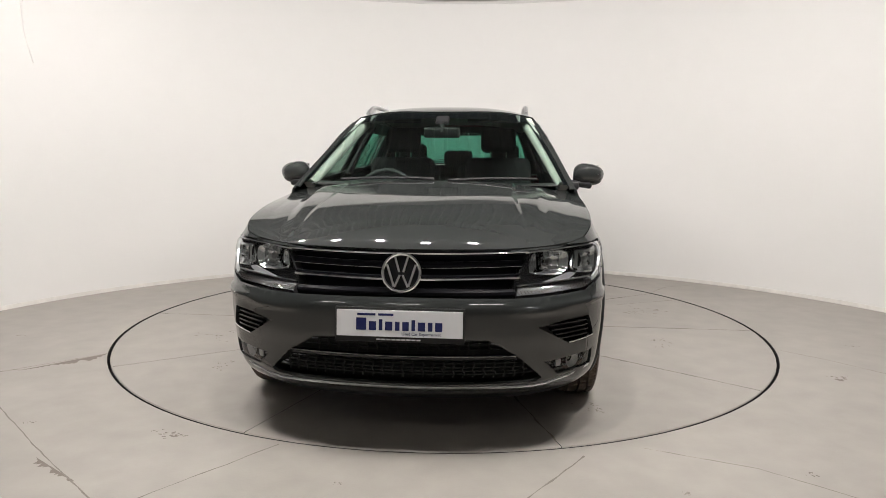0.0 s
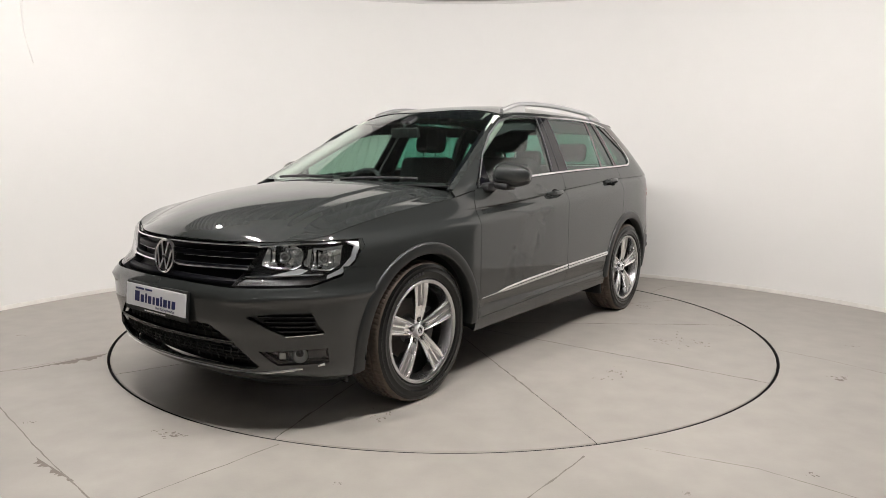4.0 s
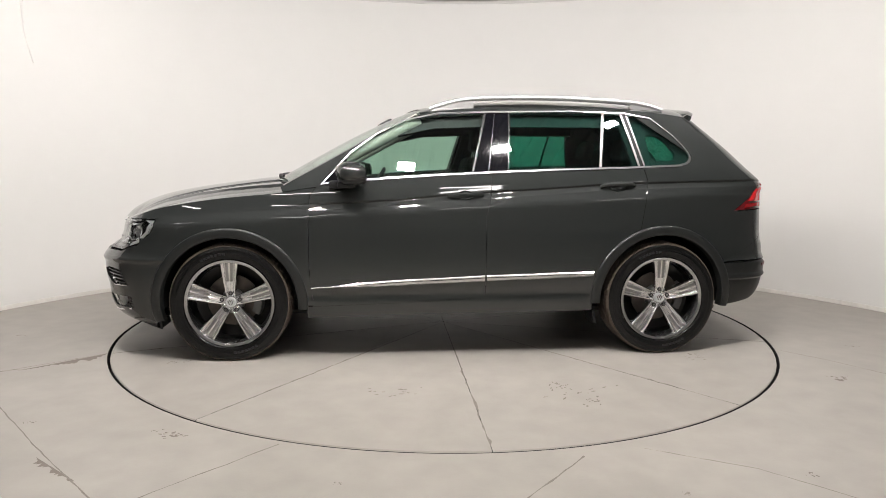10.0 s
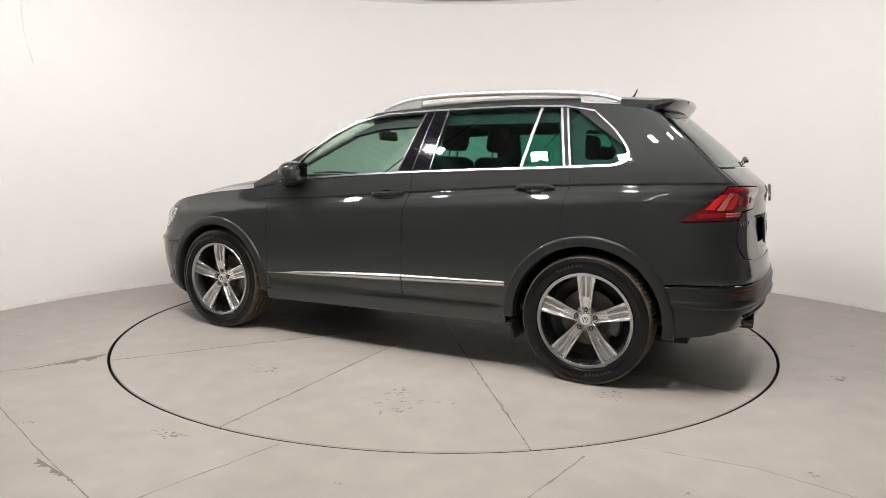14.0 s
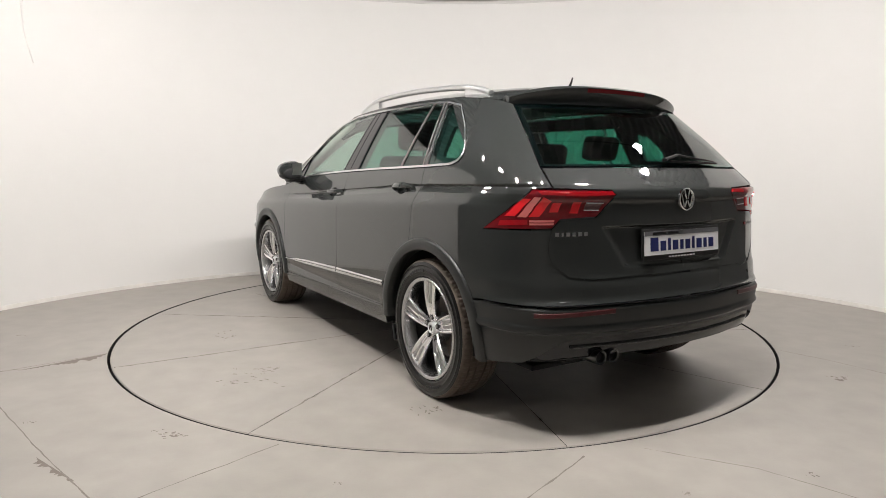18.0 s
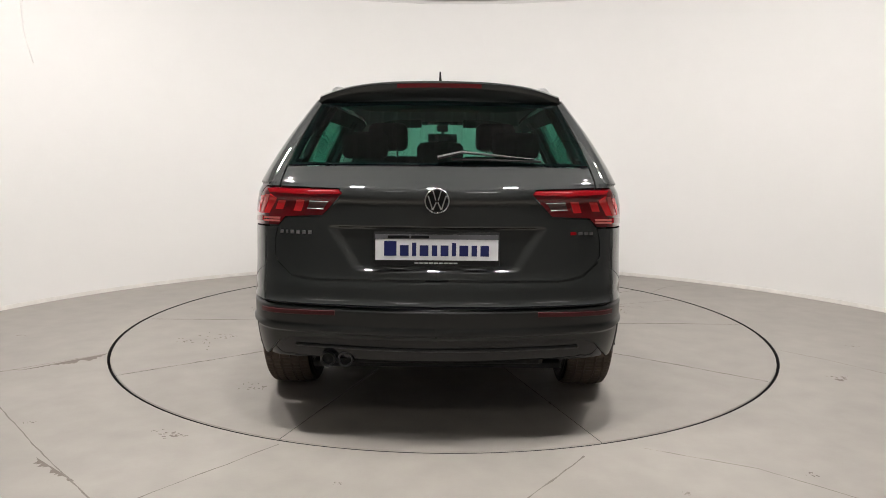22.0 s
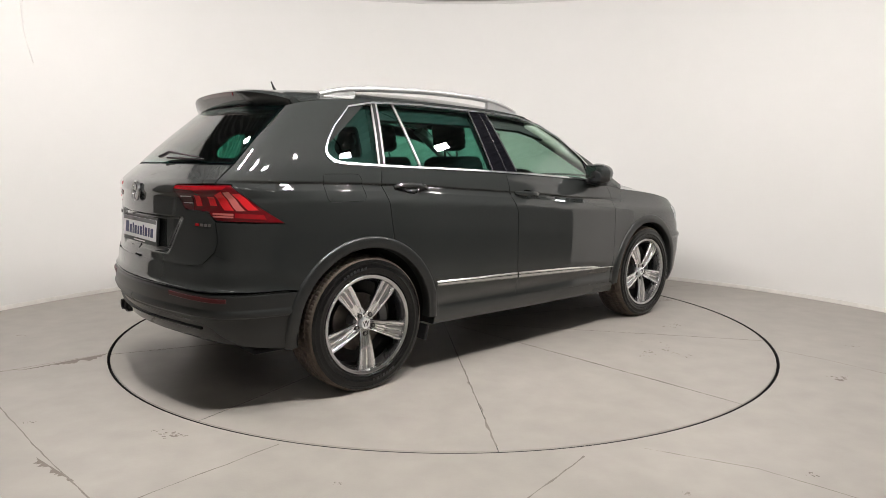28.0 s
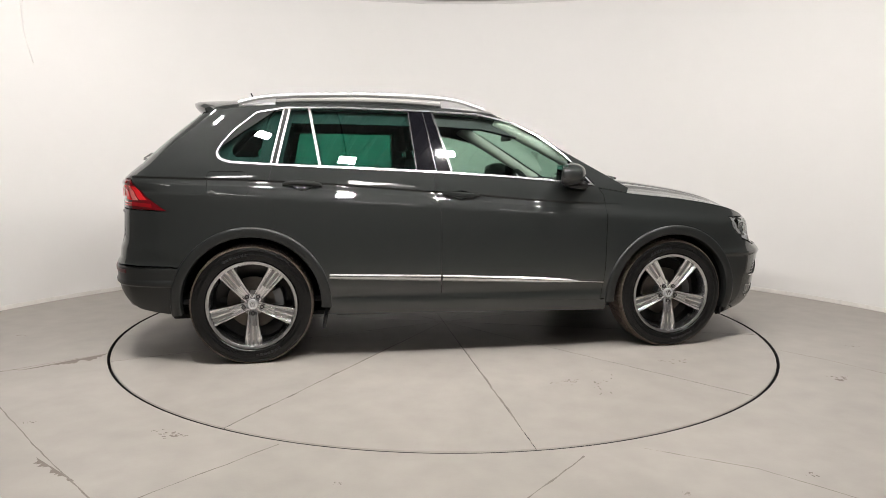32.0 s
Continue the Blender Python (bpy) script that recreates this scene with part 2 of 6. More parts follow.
def shell(u, z):
    """The point of the outer surface at a length u along the outline at height z."""
    u, z = np.asarray(u, float), np.asarray(z, float)
    way = np.where(u >= 0, 1.0, -1.0)
    a = np.where(way > 0, FRONT(z), REAR(z))
    w = half_width(np.zeros(np.shape(z)), z)
    goal = np.abs(u) * (a + w) / 3.1
    lo, hi = np.zeros(u.shape), a + 0.0 * u
    for _ in range(27):
        mid = (lo + hi) / 2
        ok = mid + w - half_width(way * mid, z) < goal
        lo, hi = np.where(ok, mid, lo), np.where(ok, hi, mid)
    x = (lo + hi) / 2
    y = half_width(way * x, z)
    # near the blunt tip the length runs on in y alone
    y = np.where(x > a - 2e-4, np.clip(x + w - goal, 0, None), y)
    return np.stack([way * x, y, z], -1)


_y = np.linspace(0, 0.84, 22)
BOW = spline([(float(a), float(b)) for a, b in zip(_y, 2.172 - end_x(_y, np.full(22, 0.842), 1))])


def hood_lines(x):
    """The bonnet's inner and outer crease: half widths at x."""
    x = np.asarray(x, float)
    return 0.458 + 0.05 * np.clip((x - 1.5) / 0.5, 0, 1), 0.632 - 0.085 * (x - 1.0)


def deck(x, y):
    """Bonnet and wing tops; towards the nose the section follows the bow of the front."""
    x, y = np.asarray(x, float), np.asarray(y, float)
    f = np.clip((x - 1.25) / 0.75, 0, 1)
    xs = np.minimum(x + BOW(np.abs(y)) * f * f * (3 - 2 * f), 2.2)
    c, e = HOOD_MID(xs), WING_TOP(x)
    w = half_width(np.minimum(x, 1.98), WING_TOP(np.minimum(x, 1.98)))
    k = np.clip(np.abs(y) / w, 0, 1.2)
    z = c - (c - e) * np.where(c > e, k ** 2.6, k ** 8)
    # pressed creases: a step down at the inner line, a ridge at the outer one, the side falling away from it
    ay = np.abs(y)
    yi, yo = hood_lines(x)
    fade = np.clip((2.02 - x) / 0.30, 0, 1)
    z = z - 0.0075 * np.clip((ay - yi) / 0.020, 0, 1) * np.clip((yo - ay) / np.maximum(yo - yi - 0.02, 0.01), 0, 1) * fade
    z = z - 0.010 * np.clip((ay - yo) / 0.045, 0, 1) * np.clip((w - ay) / 0.10, 0, 1) * fade
    return np.stack([x, y, z], -1)


def screen(y, z):
    """The windscreen's curved sheet."""
    y, z = np.asarray(y, float), np.asarray(z, float)
    return np.stack([SCREEN(z) - (0.145 + 0.225 * (z - 1.1)) * (np.abs(y) / 0.75) ** 2.2, y, z], -1)


def roof(x, y):
    x, y = np.asarray(x, float), np.asarray(y, float)
    e = ROOF_SIDE(x)
    w = half_width(x, e)
    f = np.clip(np.abs(y) / w, 0, 1.1)
    return np.stack([x, y, ROOF_MID(x) - (ROOF_MID(x) - e) * f ** 3.0], -1)


def pillar_x(z):
    """Where the side and the windscreen's sheet meet."""
    lo, hi = -0.2, 1.6
    for _ in range(27):
        mid = (lo + hi) / 2
        if float(screen(half_width(mid, z), z)[0]) > mid:
            lo = mid
        else:
            hi = mid
    return (lo + hi) / 2


# ---- panels cut from the surface ----
def dense(poly, step=0.03):
    """Points along a closed outline, no further apart than step."""
    out = []
    for i, p in enumerate(poly):
        q = poly[(i + 1) % len(poly)]
        n = max(1, int(math.hypot(q[0] - p[0], q[1] - p[1]) / step + 0.999))
        out += [(p[0] + (q[0] - p[0]) * k / n, p[1] + (q[1] - p[1]) * k / n) for k in range(n)]
    return out


def rounded(poly, r, seg=5):
    """The outline with its corners rounded: r is one radius or one a corner."""
    out = []
    n = len(poly)
    for i, p in enumerate(poly):
        ri = r[i] if isinstance(r, (list, tuple)) else r
        a, b, c = Vector(poly[i - 1]), Vector(p), Vector(poly[(i + 1) % n])
        if ri <= 0:
            out.append(tuple(b))
            continue
        la, lc = (a - b).length, (c - b).length
        k = min(ri, la * 0.48, lc * 0.48)
        s, e = b + (a - b) / la * k, b + (c - b) / lc * k
        for j in range(seg + 1):
            t = j / seg
            out.append(tuple((1 - t) ** 2 * s + 2 * t * (1 - t) * b + t * t * e))
    return out


def on(kind, poly, step=0.03):
    """A closed outline given on the side (x, z), front or rear (y, z), as surface lengths."""
    f = {"side": side_uv, "front": front_uv, "rear": rear_uv}[kind]
    return [f(a, b) for a, b in dense(poly, step)]


def mixed(*spec, step=0.03):
    """An outline round a corner: each vertex ('side', x, z), ('front', y, z) or ('rear', y, z)."""
    f = {"side": side_uv, "front": front_uv, "rear": rear_uv}
    return dense([f[k](a, b) for k, a, b in spec], step)


def arc(cx, cz, r, a0, a1, n=24):
    return [(cx + r * math.cos(radians(a0 + (a1 - a0) * i / n)), cz + r * math.sin(radians(a0 + (a1 - a0) * i / n))) for i in range(n + 1)]


def inside(px, py, poly):
    q = np.array(poly)
    x, y = q[:, 0], q[:, 1]
    x2, y2 = np.roll(x, -1), np.roll(y, -1)
    c = np.zeros(len(px), bool)
    for i in range(len(q)):
        if y[i] == y2[i]:
            continue
        hit = ((y[i] > py) != (y2[i] > py)) & (px < (x2[i] - x[i]) * (py - y[i]) / (y2[i] - y[i]) + x[i])
        c ^= hit
    return c


def shrink(poly, d):
    """The outline moved inwards by d (for the gaps between panels)."""
    q = np.array(poly)
    area = 0.5 * np.sum(q[:, 0] * np.roll(q[:, 1], -1) - np.roll(q[:, 0], -1) * q[:, 1])
    t = np.roll(q, -1, 0) - np.roll(q, 1, 0)
    ln = np.maximum(np.linalg.norm(t, axis=1, keepdims=True), 1e-9)
    nrm = np.stack([-t[:, 1], t[:, 0]], 1) / ln * (1 if area > 0 else -1)
    return [tuple(p) for p in q + nrm * d]


def cut(poly, step, holes=(), rows=None):
    """Triangles that fill an outline, with a grid of points inside."""
    q = np.array(poly)
    (x0, y0), (x1, y1) = q.min(0), q.max(0)
    gx, gy = np.meshgrid(np.arange(x0 + step * 0.5, x1, step), np.arange(y0 + step * 0.5, y1, step))
    gx, gy = gx.ravel(), gy.ravel()
    ok = inside(gx, gy, poly)
    for hole in holes:
        ok &= ~inside(gx, gy, hole)
    rims = np.concatenate([q] + [np.array(hole) for hole in holes])
    for s in range(0, len(gx), 4000):
        d = np.min((gx[s:s + 4000, None] - rims[None, :, 0]) ** 2 + (gy[s:s + 4000, None] - rims[None, :, 1]) ** 2, 1)
        ok[s:s + 4000] &= d > (0.45 * step) ** 2
    gx, gy = gx[ok], gy[ok]
    if rows is not None:
        ex, ey = rows
        ok = inside(ex, ey, poly)
        for hole in holes:
            ok &= ~inside(ex, ey, hole)
        ex, ey = ex[ok], ey[ok]
        if len(ex):
            ok = np.min((ex[:, None] - rims[None, :, 0]) ** 2 + (ey[:, None] - rims[None, :, 1]) ** 2, 1) > 0.0035 ** 2
            ex, ey = ex[ok], ey[ok]
        if len(ex):
            ok = np.array([np.min((ex - a) ** 2 + (ey - b) ** 2) > 0.005 ** 2 for a, b in zip(gx, gy)], bool)
            gx, gy = np.concatenate([gx[ok], ex]), np.concatenate([gy[ok], ey])
    pts = [Vector(p) for p in rims] + [Vector((a, b)) for a, b in zip(gx, gy)]
    edges, at = [], 0
    for ring in [poly, *holes]:
        edges += [(at + i, at + (i + 1) % len(ring)) for i in range(len(ring))]
        at += len(ring)
    V, E, Fc, *_ = delaunay_2d_cdt(pts, edges, [], 0, 1e-6)
    c = np.array([[sum(V[i][0] for i in f) / 3, sum(V[i][1] for i in f) / 3] for f in Fc])
    keep = inside(c[:, 0], c[:, 1], poly)
    for hole in holes:
        keep &= ~inside(c[:, 0], c[:, 1], hole)
    Fc = [f for f, k in zip(Fc, keep) if k]
    used = sorted({i for f in Fc for i in f})
    new_i = {o: i for i, o in enumerate(used)}
    return np.array([V[i] for i in used]), [tuple(new_i[i] for i in f) for f in Fc]


HALVES = {}
_x = np.arange(-2.1, 0.99, 0.009)
LINES = [(side_uv(float(x), float(CREASE(x)) + d)) for x in _x for d in (-0.036, -0.030, -0.018, -0.006, -0.001, 0.0025, 0.005, 0.0085, 0.014)]
LINES = (np.array([a for a, b in LINES]), np.array([b for a, b in LINES]))
_x = np.arange(1.0, 2.03, 0.012)
_yi, _yo = hood_lines(_x)
HOOD_LINES = (np.tile(_x, 8), np.concatenate([_yi - 0.007, _yi, _yi + 0.010, _yi + 0.020, _yi + 0.027, _yo - 0.008, _yo, _yo + 0.008]))


def panel(name, poly, material, parent, sides="L", step=0.04, gap=0.002, lip=0.014, proud=0.0, where=shell, holes=(), bulge=None, label=""):
    """A sheet of the surface inside an outline, with turned-in edges.
    sides: L or R (mirrored), or B: both halves as one piece that meets at the middle.
    proud: how far it stands off; bulge(points) adds a relief along the normal."""
    key = (name, where, step, gap, lip, proud, bulge is not None, len(holes), hash(tuple(poly)))
    if sides in "LR" and key in HALVES:
        V, NN, faces = HALVES[key]
        if sides == "R":
            V, NN, faces = V * [1, -1, 1], NN * [1, -1, 1], [f[::-1] for f in faces]
        return mesh_object(name, V, faces, material, parent, True, NN, label)
    q = shrink(poly, gap) if gap else list(poly)
    if sides == "B":
        q = [(a, b) if abs(where(np.array([p[0]]), np.array([p[1]]))[0][1]) > 0.004 else p for (a, b), p in zip(q, poly)]
    uv, Fc = cut(q, step, holes, LINES if where is shell and name in ("front_door", "rear_door", "rear_quarter", "front_wing", "fuel_flap") else HOOD_LINES if name == "bonnet" else None)

    e = 0.0025
    u, v = uv[:, 0], uv[:, 1]

    def full(u, v):
        P = where(u, v)
        if bulge is None:
            return P
        N = np.cross(where(u + e, v) - where(u - e, v), where(u, v + e) - where(u, v - e))
        N /= np.maximum(np.linalg.norm(N, axis=1, keepdims=True), 1e-12)
        return P + N * flip * bulge(P)[:, None]

    N0 = np.cross(where(u + e, v) - where(u - e, v), where(u, v + e) - where(u, v - e))
    P0 = where(u, v)
    out = np.stack([P0[:, 0] * 0.3, P0[:, 1], (P0[:, 2] - 0.75) * 1.5], 1)
    flip = 1.0 if np.mean(np.sum(N0 * out, 1)) > 0 else -1.0
    P = full(u, v)
    N = np.cross(full(u + e, v) - full(u - e, v), full(u, v + e) - full(u, v - e)) * flip
    ln = np.linalg.norm(N, axis=1, keepdims=True)
    N /= np.maximum(ln, 1e-12)
    if sides == "B":
        P[:, 1] = np.where(np.abs(P[:, 1]) < 0.005, 0.0, P[:, 1])
    P = P + N * proud
    # wind the faces outwards
    fa = np.array(Fc)
    fn = np.cross(P[fa[:, 1]] - P[fa[:, 0]], P[fa[:, 2]] - P[fa[:, 0]])
    wrong = np.sum(fn * N[fa[:, 0]], 1) < 0
    fa[wrong] = fa[wrong][:, ::-1]
    V, NN, faces = list(P), list(N), [tuple(f) for f in fa]
    # turned-in rim
    if lip:
        count = {}
        for f in faces:
            for a, b in ((f[0], f[1]), (f[1], f[2]), (f[2], f[0])):
                count[(a, b)] = count.get((a, b), 0) + 1
        rim = [(a, b) for (a, b) in count if (b, a) not in count]
        if sides == "B":
            rim = [(a, b) for a, b in rim if not (abs(P[a][1]) < 1e-6 and abs(P[b][1]) < 1e-6)]
        for a, b in rim:
            t = P[b] - P[a]
            o = np.cross(t, N[a])
            o /= max(np.linalg.norm(o), 1e-9) * (1 if lip > 0 else -1)
            i = len(V)
            V += [P[a], P[b], P[b] - N[b] * lip, P[a] - N[a] * lip]
            NN += [o, o, o, o]
            faces.append((i, i + 3, i + 2, i + 1))
    V, NN = np.array(V), np.array(NN)
    HALVES[key] = (V, NN, faces)
    if sides == "R":
        V, NN, faces = V * [1, -1, 1], NN * [1, -1, 1], [f[::-1] for f in faces]
    if sides == "B":
        n = len(V)
        W, M = [], []
        idx = np.zeros(n, int)
        for i in range(n):
            if abs(V[i][1]) < 1e-6:
                idx[i] = i
                NN[i] = NN[i] * [1, 0, 1]
                NN[i] /= max(np.linalg.norm(NN[i]), 1e-9)
            else:
                idx[i] = n + len(W)
                W.append(V[i] * [1, -1, 1])
                M.append(NN[i] * [1, -1, 1])
        faces = faces + [tuple(int(idx[k]) for k in f[::-1]) for f in faces]
        V, NN = np.concatenate([V, np.array(W)]), np.concatenate([NN, np.array(M)])
    return mesh_object(name, V, faces, material, parent, True, NN, label)


def both(name, poly, material, parent, **k):
    return [panel(name, poly, material, parent, sides=s, **k) for s in "LR"]


# ---- the studio ----
DISC_R, WALL_R, WALL_C, WALL_H = 2.270, 3.99, (0.105, -1.35), 2.94
FLOOR = mat("painted_concrete", (0.320, 0.297, 0.268), 0.46, grain=0.16, scale=6, wear=0.18, wear_scale=1.1, bump=0.15, bump_scale=90)
WALL = mat("white_wall", (0.80, 0.785, 0.765), 0.75, grain=0.015, scale=5, wear=0.02, wear_scale=0.7, bump=0.05, bump_scale=60)
GAP = mat("dark_gap", (0.008, 0.008, 0.008), 0.9)
STAIN = mat("concrete_stain", (0.16, 0.135, 0.112), 0.6, grain=0.2, scale=25, wear=0.2, wear_scale=6)
CRACK = mat("crack_dirt", (0.20, 0.18, 0.155), 0.8, grain=0.3, scale=60)
ROOF_SHEET = mat("grey_roof_sheet", (0.44, 0.445, 0.45), 0.6, grain=0.1, scale=4)
HALL_WALL = mat("hall_wall", (0.62, 0.61, 0.59), 0.8, grain=0.05, scale=2)


def ring_faces(radii, z, centre, n=180):
    V, Fc = [], []
    for r in radii:
        for i in range(n):
            a = 2 * math.pi * i / n
            V.append((centre[0] + r * math.cos(a), centre[1] + r * math.sin(a), z))
    for k in range(len(radii) - 1):
        for i in range(n):
            j = (i + 1) % n
            Fc.append((k * n + i, (k + 1) * n + i, (k + 1) * n + j, k * n + j))
    return V, Fc


def wall_band(name, prof, material, a0=18, a1=171, n=150, c=WALL_C, label="", category=""):
    """A profile of (radius, z) swept along the studio's round wall."""
    V, Fc = [], []
    k = len(prof)
    for i in range(n + 1):
        a = radians(a0 + (a1 - a0) * i / n)
        for r, z in prof:
            V.append((c[0] + r * math.cos(a), c[1] + r * math.sin(a), z))
    for i in range(n):
        for q in range(k):
            Fc.append((i * k + q, i * k + (q + 1) % k, i * k + k + (q + 1) % k, i * k + k + q))
    Fc += [tuple(range(k)), tuple(n * k + q for q in range(k))]
    ob = mesh_object(name, V, Fc, material, smooth=True)
    ob.data.set_sharp_from_angle(angle=radians(40))
    return tagged(ob, label, category, kind="structure")


def ribbon(name, pts, width, material, parent, z=0.0009, rough=0.3, seed=1):
    """A ragged flat mark along a line, a hair above the floor."""
    rnd = random.Random(seed)
    P = []
    for a, b in zip(pts[:-1], pts[1:]):
        n = max(2, int(math.dist(a, b) / 0.05))
        P += [(a[0] + (b[0] - a[0]) * i / n, a[1] + (b[1] - a[1]) * i / n) for i in range(n)]
    P.append(pts[-1])
    V = []
    for i, p in enumerate(P):
        q, r = P[min(i + 1, len(P) - 1)], P[max(i - 1, 0)]
        d = math.dist(q, r) or 1
        nx, ny = -(q[1] - r[1]) / d, (q[0] - r[0]) / d
        w0, w1 = width * (0.5 + rough * (rnd.random() - 0.5)), width * (0.5 + rough * (rnd.random() - 0.5))
        o = width * rough * (rnd.random() - 0.5)
        V += [(p[0] + nx * (w0 + o), p[1] + ny * (w0 + o), z), (p[0] - nx * (w1 - o), p[1] - ny * (w1 - o), z)]
    return mesh_object(name, V, [(2 * i, 2 * i + 1, 2 * i + 3, 2 * i + 2) for i in range(len(P) - 1)], material, parent)


def blot(name, cx, cy, rx, ry, turn, material, parent, z=0.0008, seed=1, n=22):
    rnd = random.Random(seed)
    V = [(cx, cy, z)]
    for i in range(n):
        a = 2 * math.pi * i / n
        k = 0.55 + 0.75 * rnd.random()
        x, y = rx * k * math.cos(a), ry * k * math.sin(a)
        c, s = math.cos(radians(turn)), math.sin(radians(turn))
        V.append((cx + c * x - s * y, cy + s * x + c * y, z))
    return mesh_object(name, V, [(0, i + 1, (i + 1) % n + 1) for i in range(n)], material, parent)


def ragged(name, a, b, deep, material, parent, z, seed):
    """A worn patch with one straight edge along a joint and a torn edge on its near side."""
    rnd = random.Random(seed)
    n = 70
    dx, dy = (b[0] - a[0]) / n, (b[1] - a[1]) / n
    ln = math.hypot(dx, dy)
    nx, ny = dy / ln, -dx / ln
    V, w = [], 0.5
    for i in range(n + 1):
        w = min(1.0, max(0.15, w + rnd.uniform(-0.22, 0.22)))
        k = deep * w * min(1.0, 6 * i / n, 5 * (n - i) / n + 0.05)
        V += [(a[0] + dx * i, a[1] + dy * i, z), (a[0] + dx * i + nx * k, a[1] + dy * i + ny * k, z)]
    return mesh_object(name, V, [(2 * i, 2 * i + 1, 2 * i + 3, 2 * i + 2) for i in range(n)], material, parent)


def studio():
    V, Fc = ring_faces([DISC_R + 0.017, 3.0, 6.0, 9.0], 0.0, (0, 0))
    n = 180
    base = len(V)
    V += [(x, y, -0.12) for x, y, z in V[:n]]
    Fc += [(i, (i + 1) % n, base + (i + 1) % n, base + i) for i in range(n)]
    sheet = mesh_object("floor", V, Fc, FLOOR)
    sheet.data.materials.append(GAP)
    for f in list(sheet.data.polygons)[-n:]:
        f.material_index = 1
    fl = tagged(sheet, "pale grey painted concrete studio floor with cracks", "floor", kind="structure")
    V, Fc = lathe([(0.001, -0.12), (2.6, -0.12)], 90, "z")
    tagged(mesh_object("turntable_pit", V, Fc, GAP), "dark gap round the turntable's rim", "pit", kind="structure")
    for i, (pts, w) in enumerate((([(-2.45, -1.55), (-2.16, -1.82), (-1.67, -2.30), (-1.27, -2.67), (-0.9, -3.0)], 0.0045), ([(-0.70, -2.21), (-1.09, -2.67), (-1.4, -3.05)], 0.006), ([(0.59, -2.30), (0.31, -2.65), (0.1, -2.92)], 0.006), ([(2.20, -0.70), (2.4, -0.92), (2.57, -1.16), (2.9, -1.5)], 0.004), ([(0.86, -2.22), (1.26, -2.40), (1.6, -2.7)], 0.004), ([(1.5, 0.66), (2.16, 0.91)], 0.005), ([(1.95, 1.2), (2.2, 1.5), (2.5, 1.62)], 0.005), ([(-2.6, -1.30), (-2.42, -1.22), (-3.2, -1.6)], 0.005))):
        ribbon("crack", pts, w, CRACK, fl, 0.0011, 0.9, i)
    ragged("stain", (-2.446, -1.261), (-2.104, -0.904), 0.085, STAIN, fl, 0.0007, 31)
    ragged("stain", (-1.651, -2.354), (-1.385, -2.55), 0.045, STAIN, fl, 0.0007, 32)
    ribbon("crack", [(-2.522, -1.283), (-2.104, -0.904)], 0.005, CRACK, fl, 0.0012, 0.9, 33)
    for i, (x, y, r) in enumerate(((-1.21, -2.11, 0.022), (-1.16, -2.13, 0.026), (-1.28, -2.09, 0.012), (2.26, -1.29, 0.03), (2.3, -1.24, 0.016), (1.46, -2.45, 0.014), (-1.9, -2.0, 0.012), (2.75, -0.6, 0.016), (-2.9, -0.5, 0.014), (0.9, -2.6, 0.010), (-0.4, -2.55, 0.010))):
        rnd = random.Random(60 + i)
        for j in range(7):
            size = r * rnd.uniform(0.15, 0.42)
            blot("floor_spot", x + rnd.gauss(0, 1.4) * r, y + rnd.gauss(0, 0.8) * r, size * rnd.uniform(1.0, 2.2), size * 0.8, 20 * i + rnd.uniform(-30, 30), STAIN, fl, 0.0013 + 0.0001 * j, 700 + 10 * i + j, 10)
    wall_band("wall_round", [(WALL_R, 0.0), (WALL_R, WALL_H), (WALL_R + 0.1, WALL_H), (WALL_R + 0.1, 0.0)], WALL, label="tall white curved studio wall", category="wall")
    wall_band("baseboard", [(WALL_R - 0.002, 0.0), (WALL_R - 0.014, 0.0), (WALL_R - 0.014, 0.028), (WALL_R - 0.010, 0.033), (WALL_R - 0.002, 0.033)], mat("baseboard_white", (0.72, 0.69, 0.65), 0.6, grain=0.15, scale=12, wear=0.15, wear_scale=3), label="thin scuffed white skirting", category="baseboard")
    wall_band("trim_cap", [(WALL_R - 0.012, WALL_H), (WALL_R + 0.11, WALL_H), (WALL_R + 0.11, WALL_H + 0.03), (WALL_R - 0.012, WALL_H + 0.03)], mat("cap_white", (0.7, 0.69, 0.67), 0.6, grain=0.03), label="white cap along the wall's top", category="trim")
    # a torn edge of wall lining that hangs loose
    V = []
    for i in range(15):
        t = i / 14
        z = 2.94 - 0.96 * t
        a = radians(151.4 - 0.25 * t - 0.75 * max(0, t - 0.75) / 0.25)
        for k, (dr, da) in enumerate(((0.004, 0.0), (0.018 + 0.01 * t, 0.20), (0.004, 0.45 * (1 - 0.6 * t)))):
            r = WALL_R - dr
            V.append((WALL_C[0] + r * math.cos(a + radians(da)), WALL_C[1] + r * math.sin(a + radians(da)), z))
    tagged(mesh_object("trim_lining", V, [(i * 3 + k, i * 3 + k + 1, i * 3 + 4 + k, i * 3 + 3 + k) for i in range(14) for k in range(2)], WALL, smooth=True), "loose torn edge of the white wall lining", "trim", kind="structure")
    # hall round it
    bm = bmesh.new()
    box(bm, (18, 0.2, 7), (0, 9.1, 3.5))
    box(bm, (18, 0.2, 7), (0, -9.1, 3.5))
    box(bm, (0.2, 18, 7), (9.1, 0, 3.5))
    box(bm, (0.2, 18, 7), (-9.1, 0, 3.5))
    tagged(part("wall_hall", bm, HALL_WALL, None), "plain hall walls round the studio", "wall", kind="structure")
    # ribbed sheet roof
    V, Fc = [], []
    n = 61
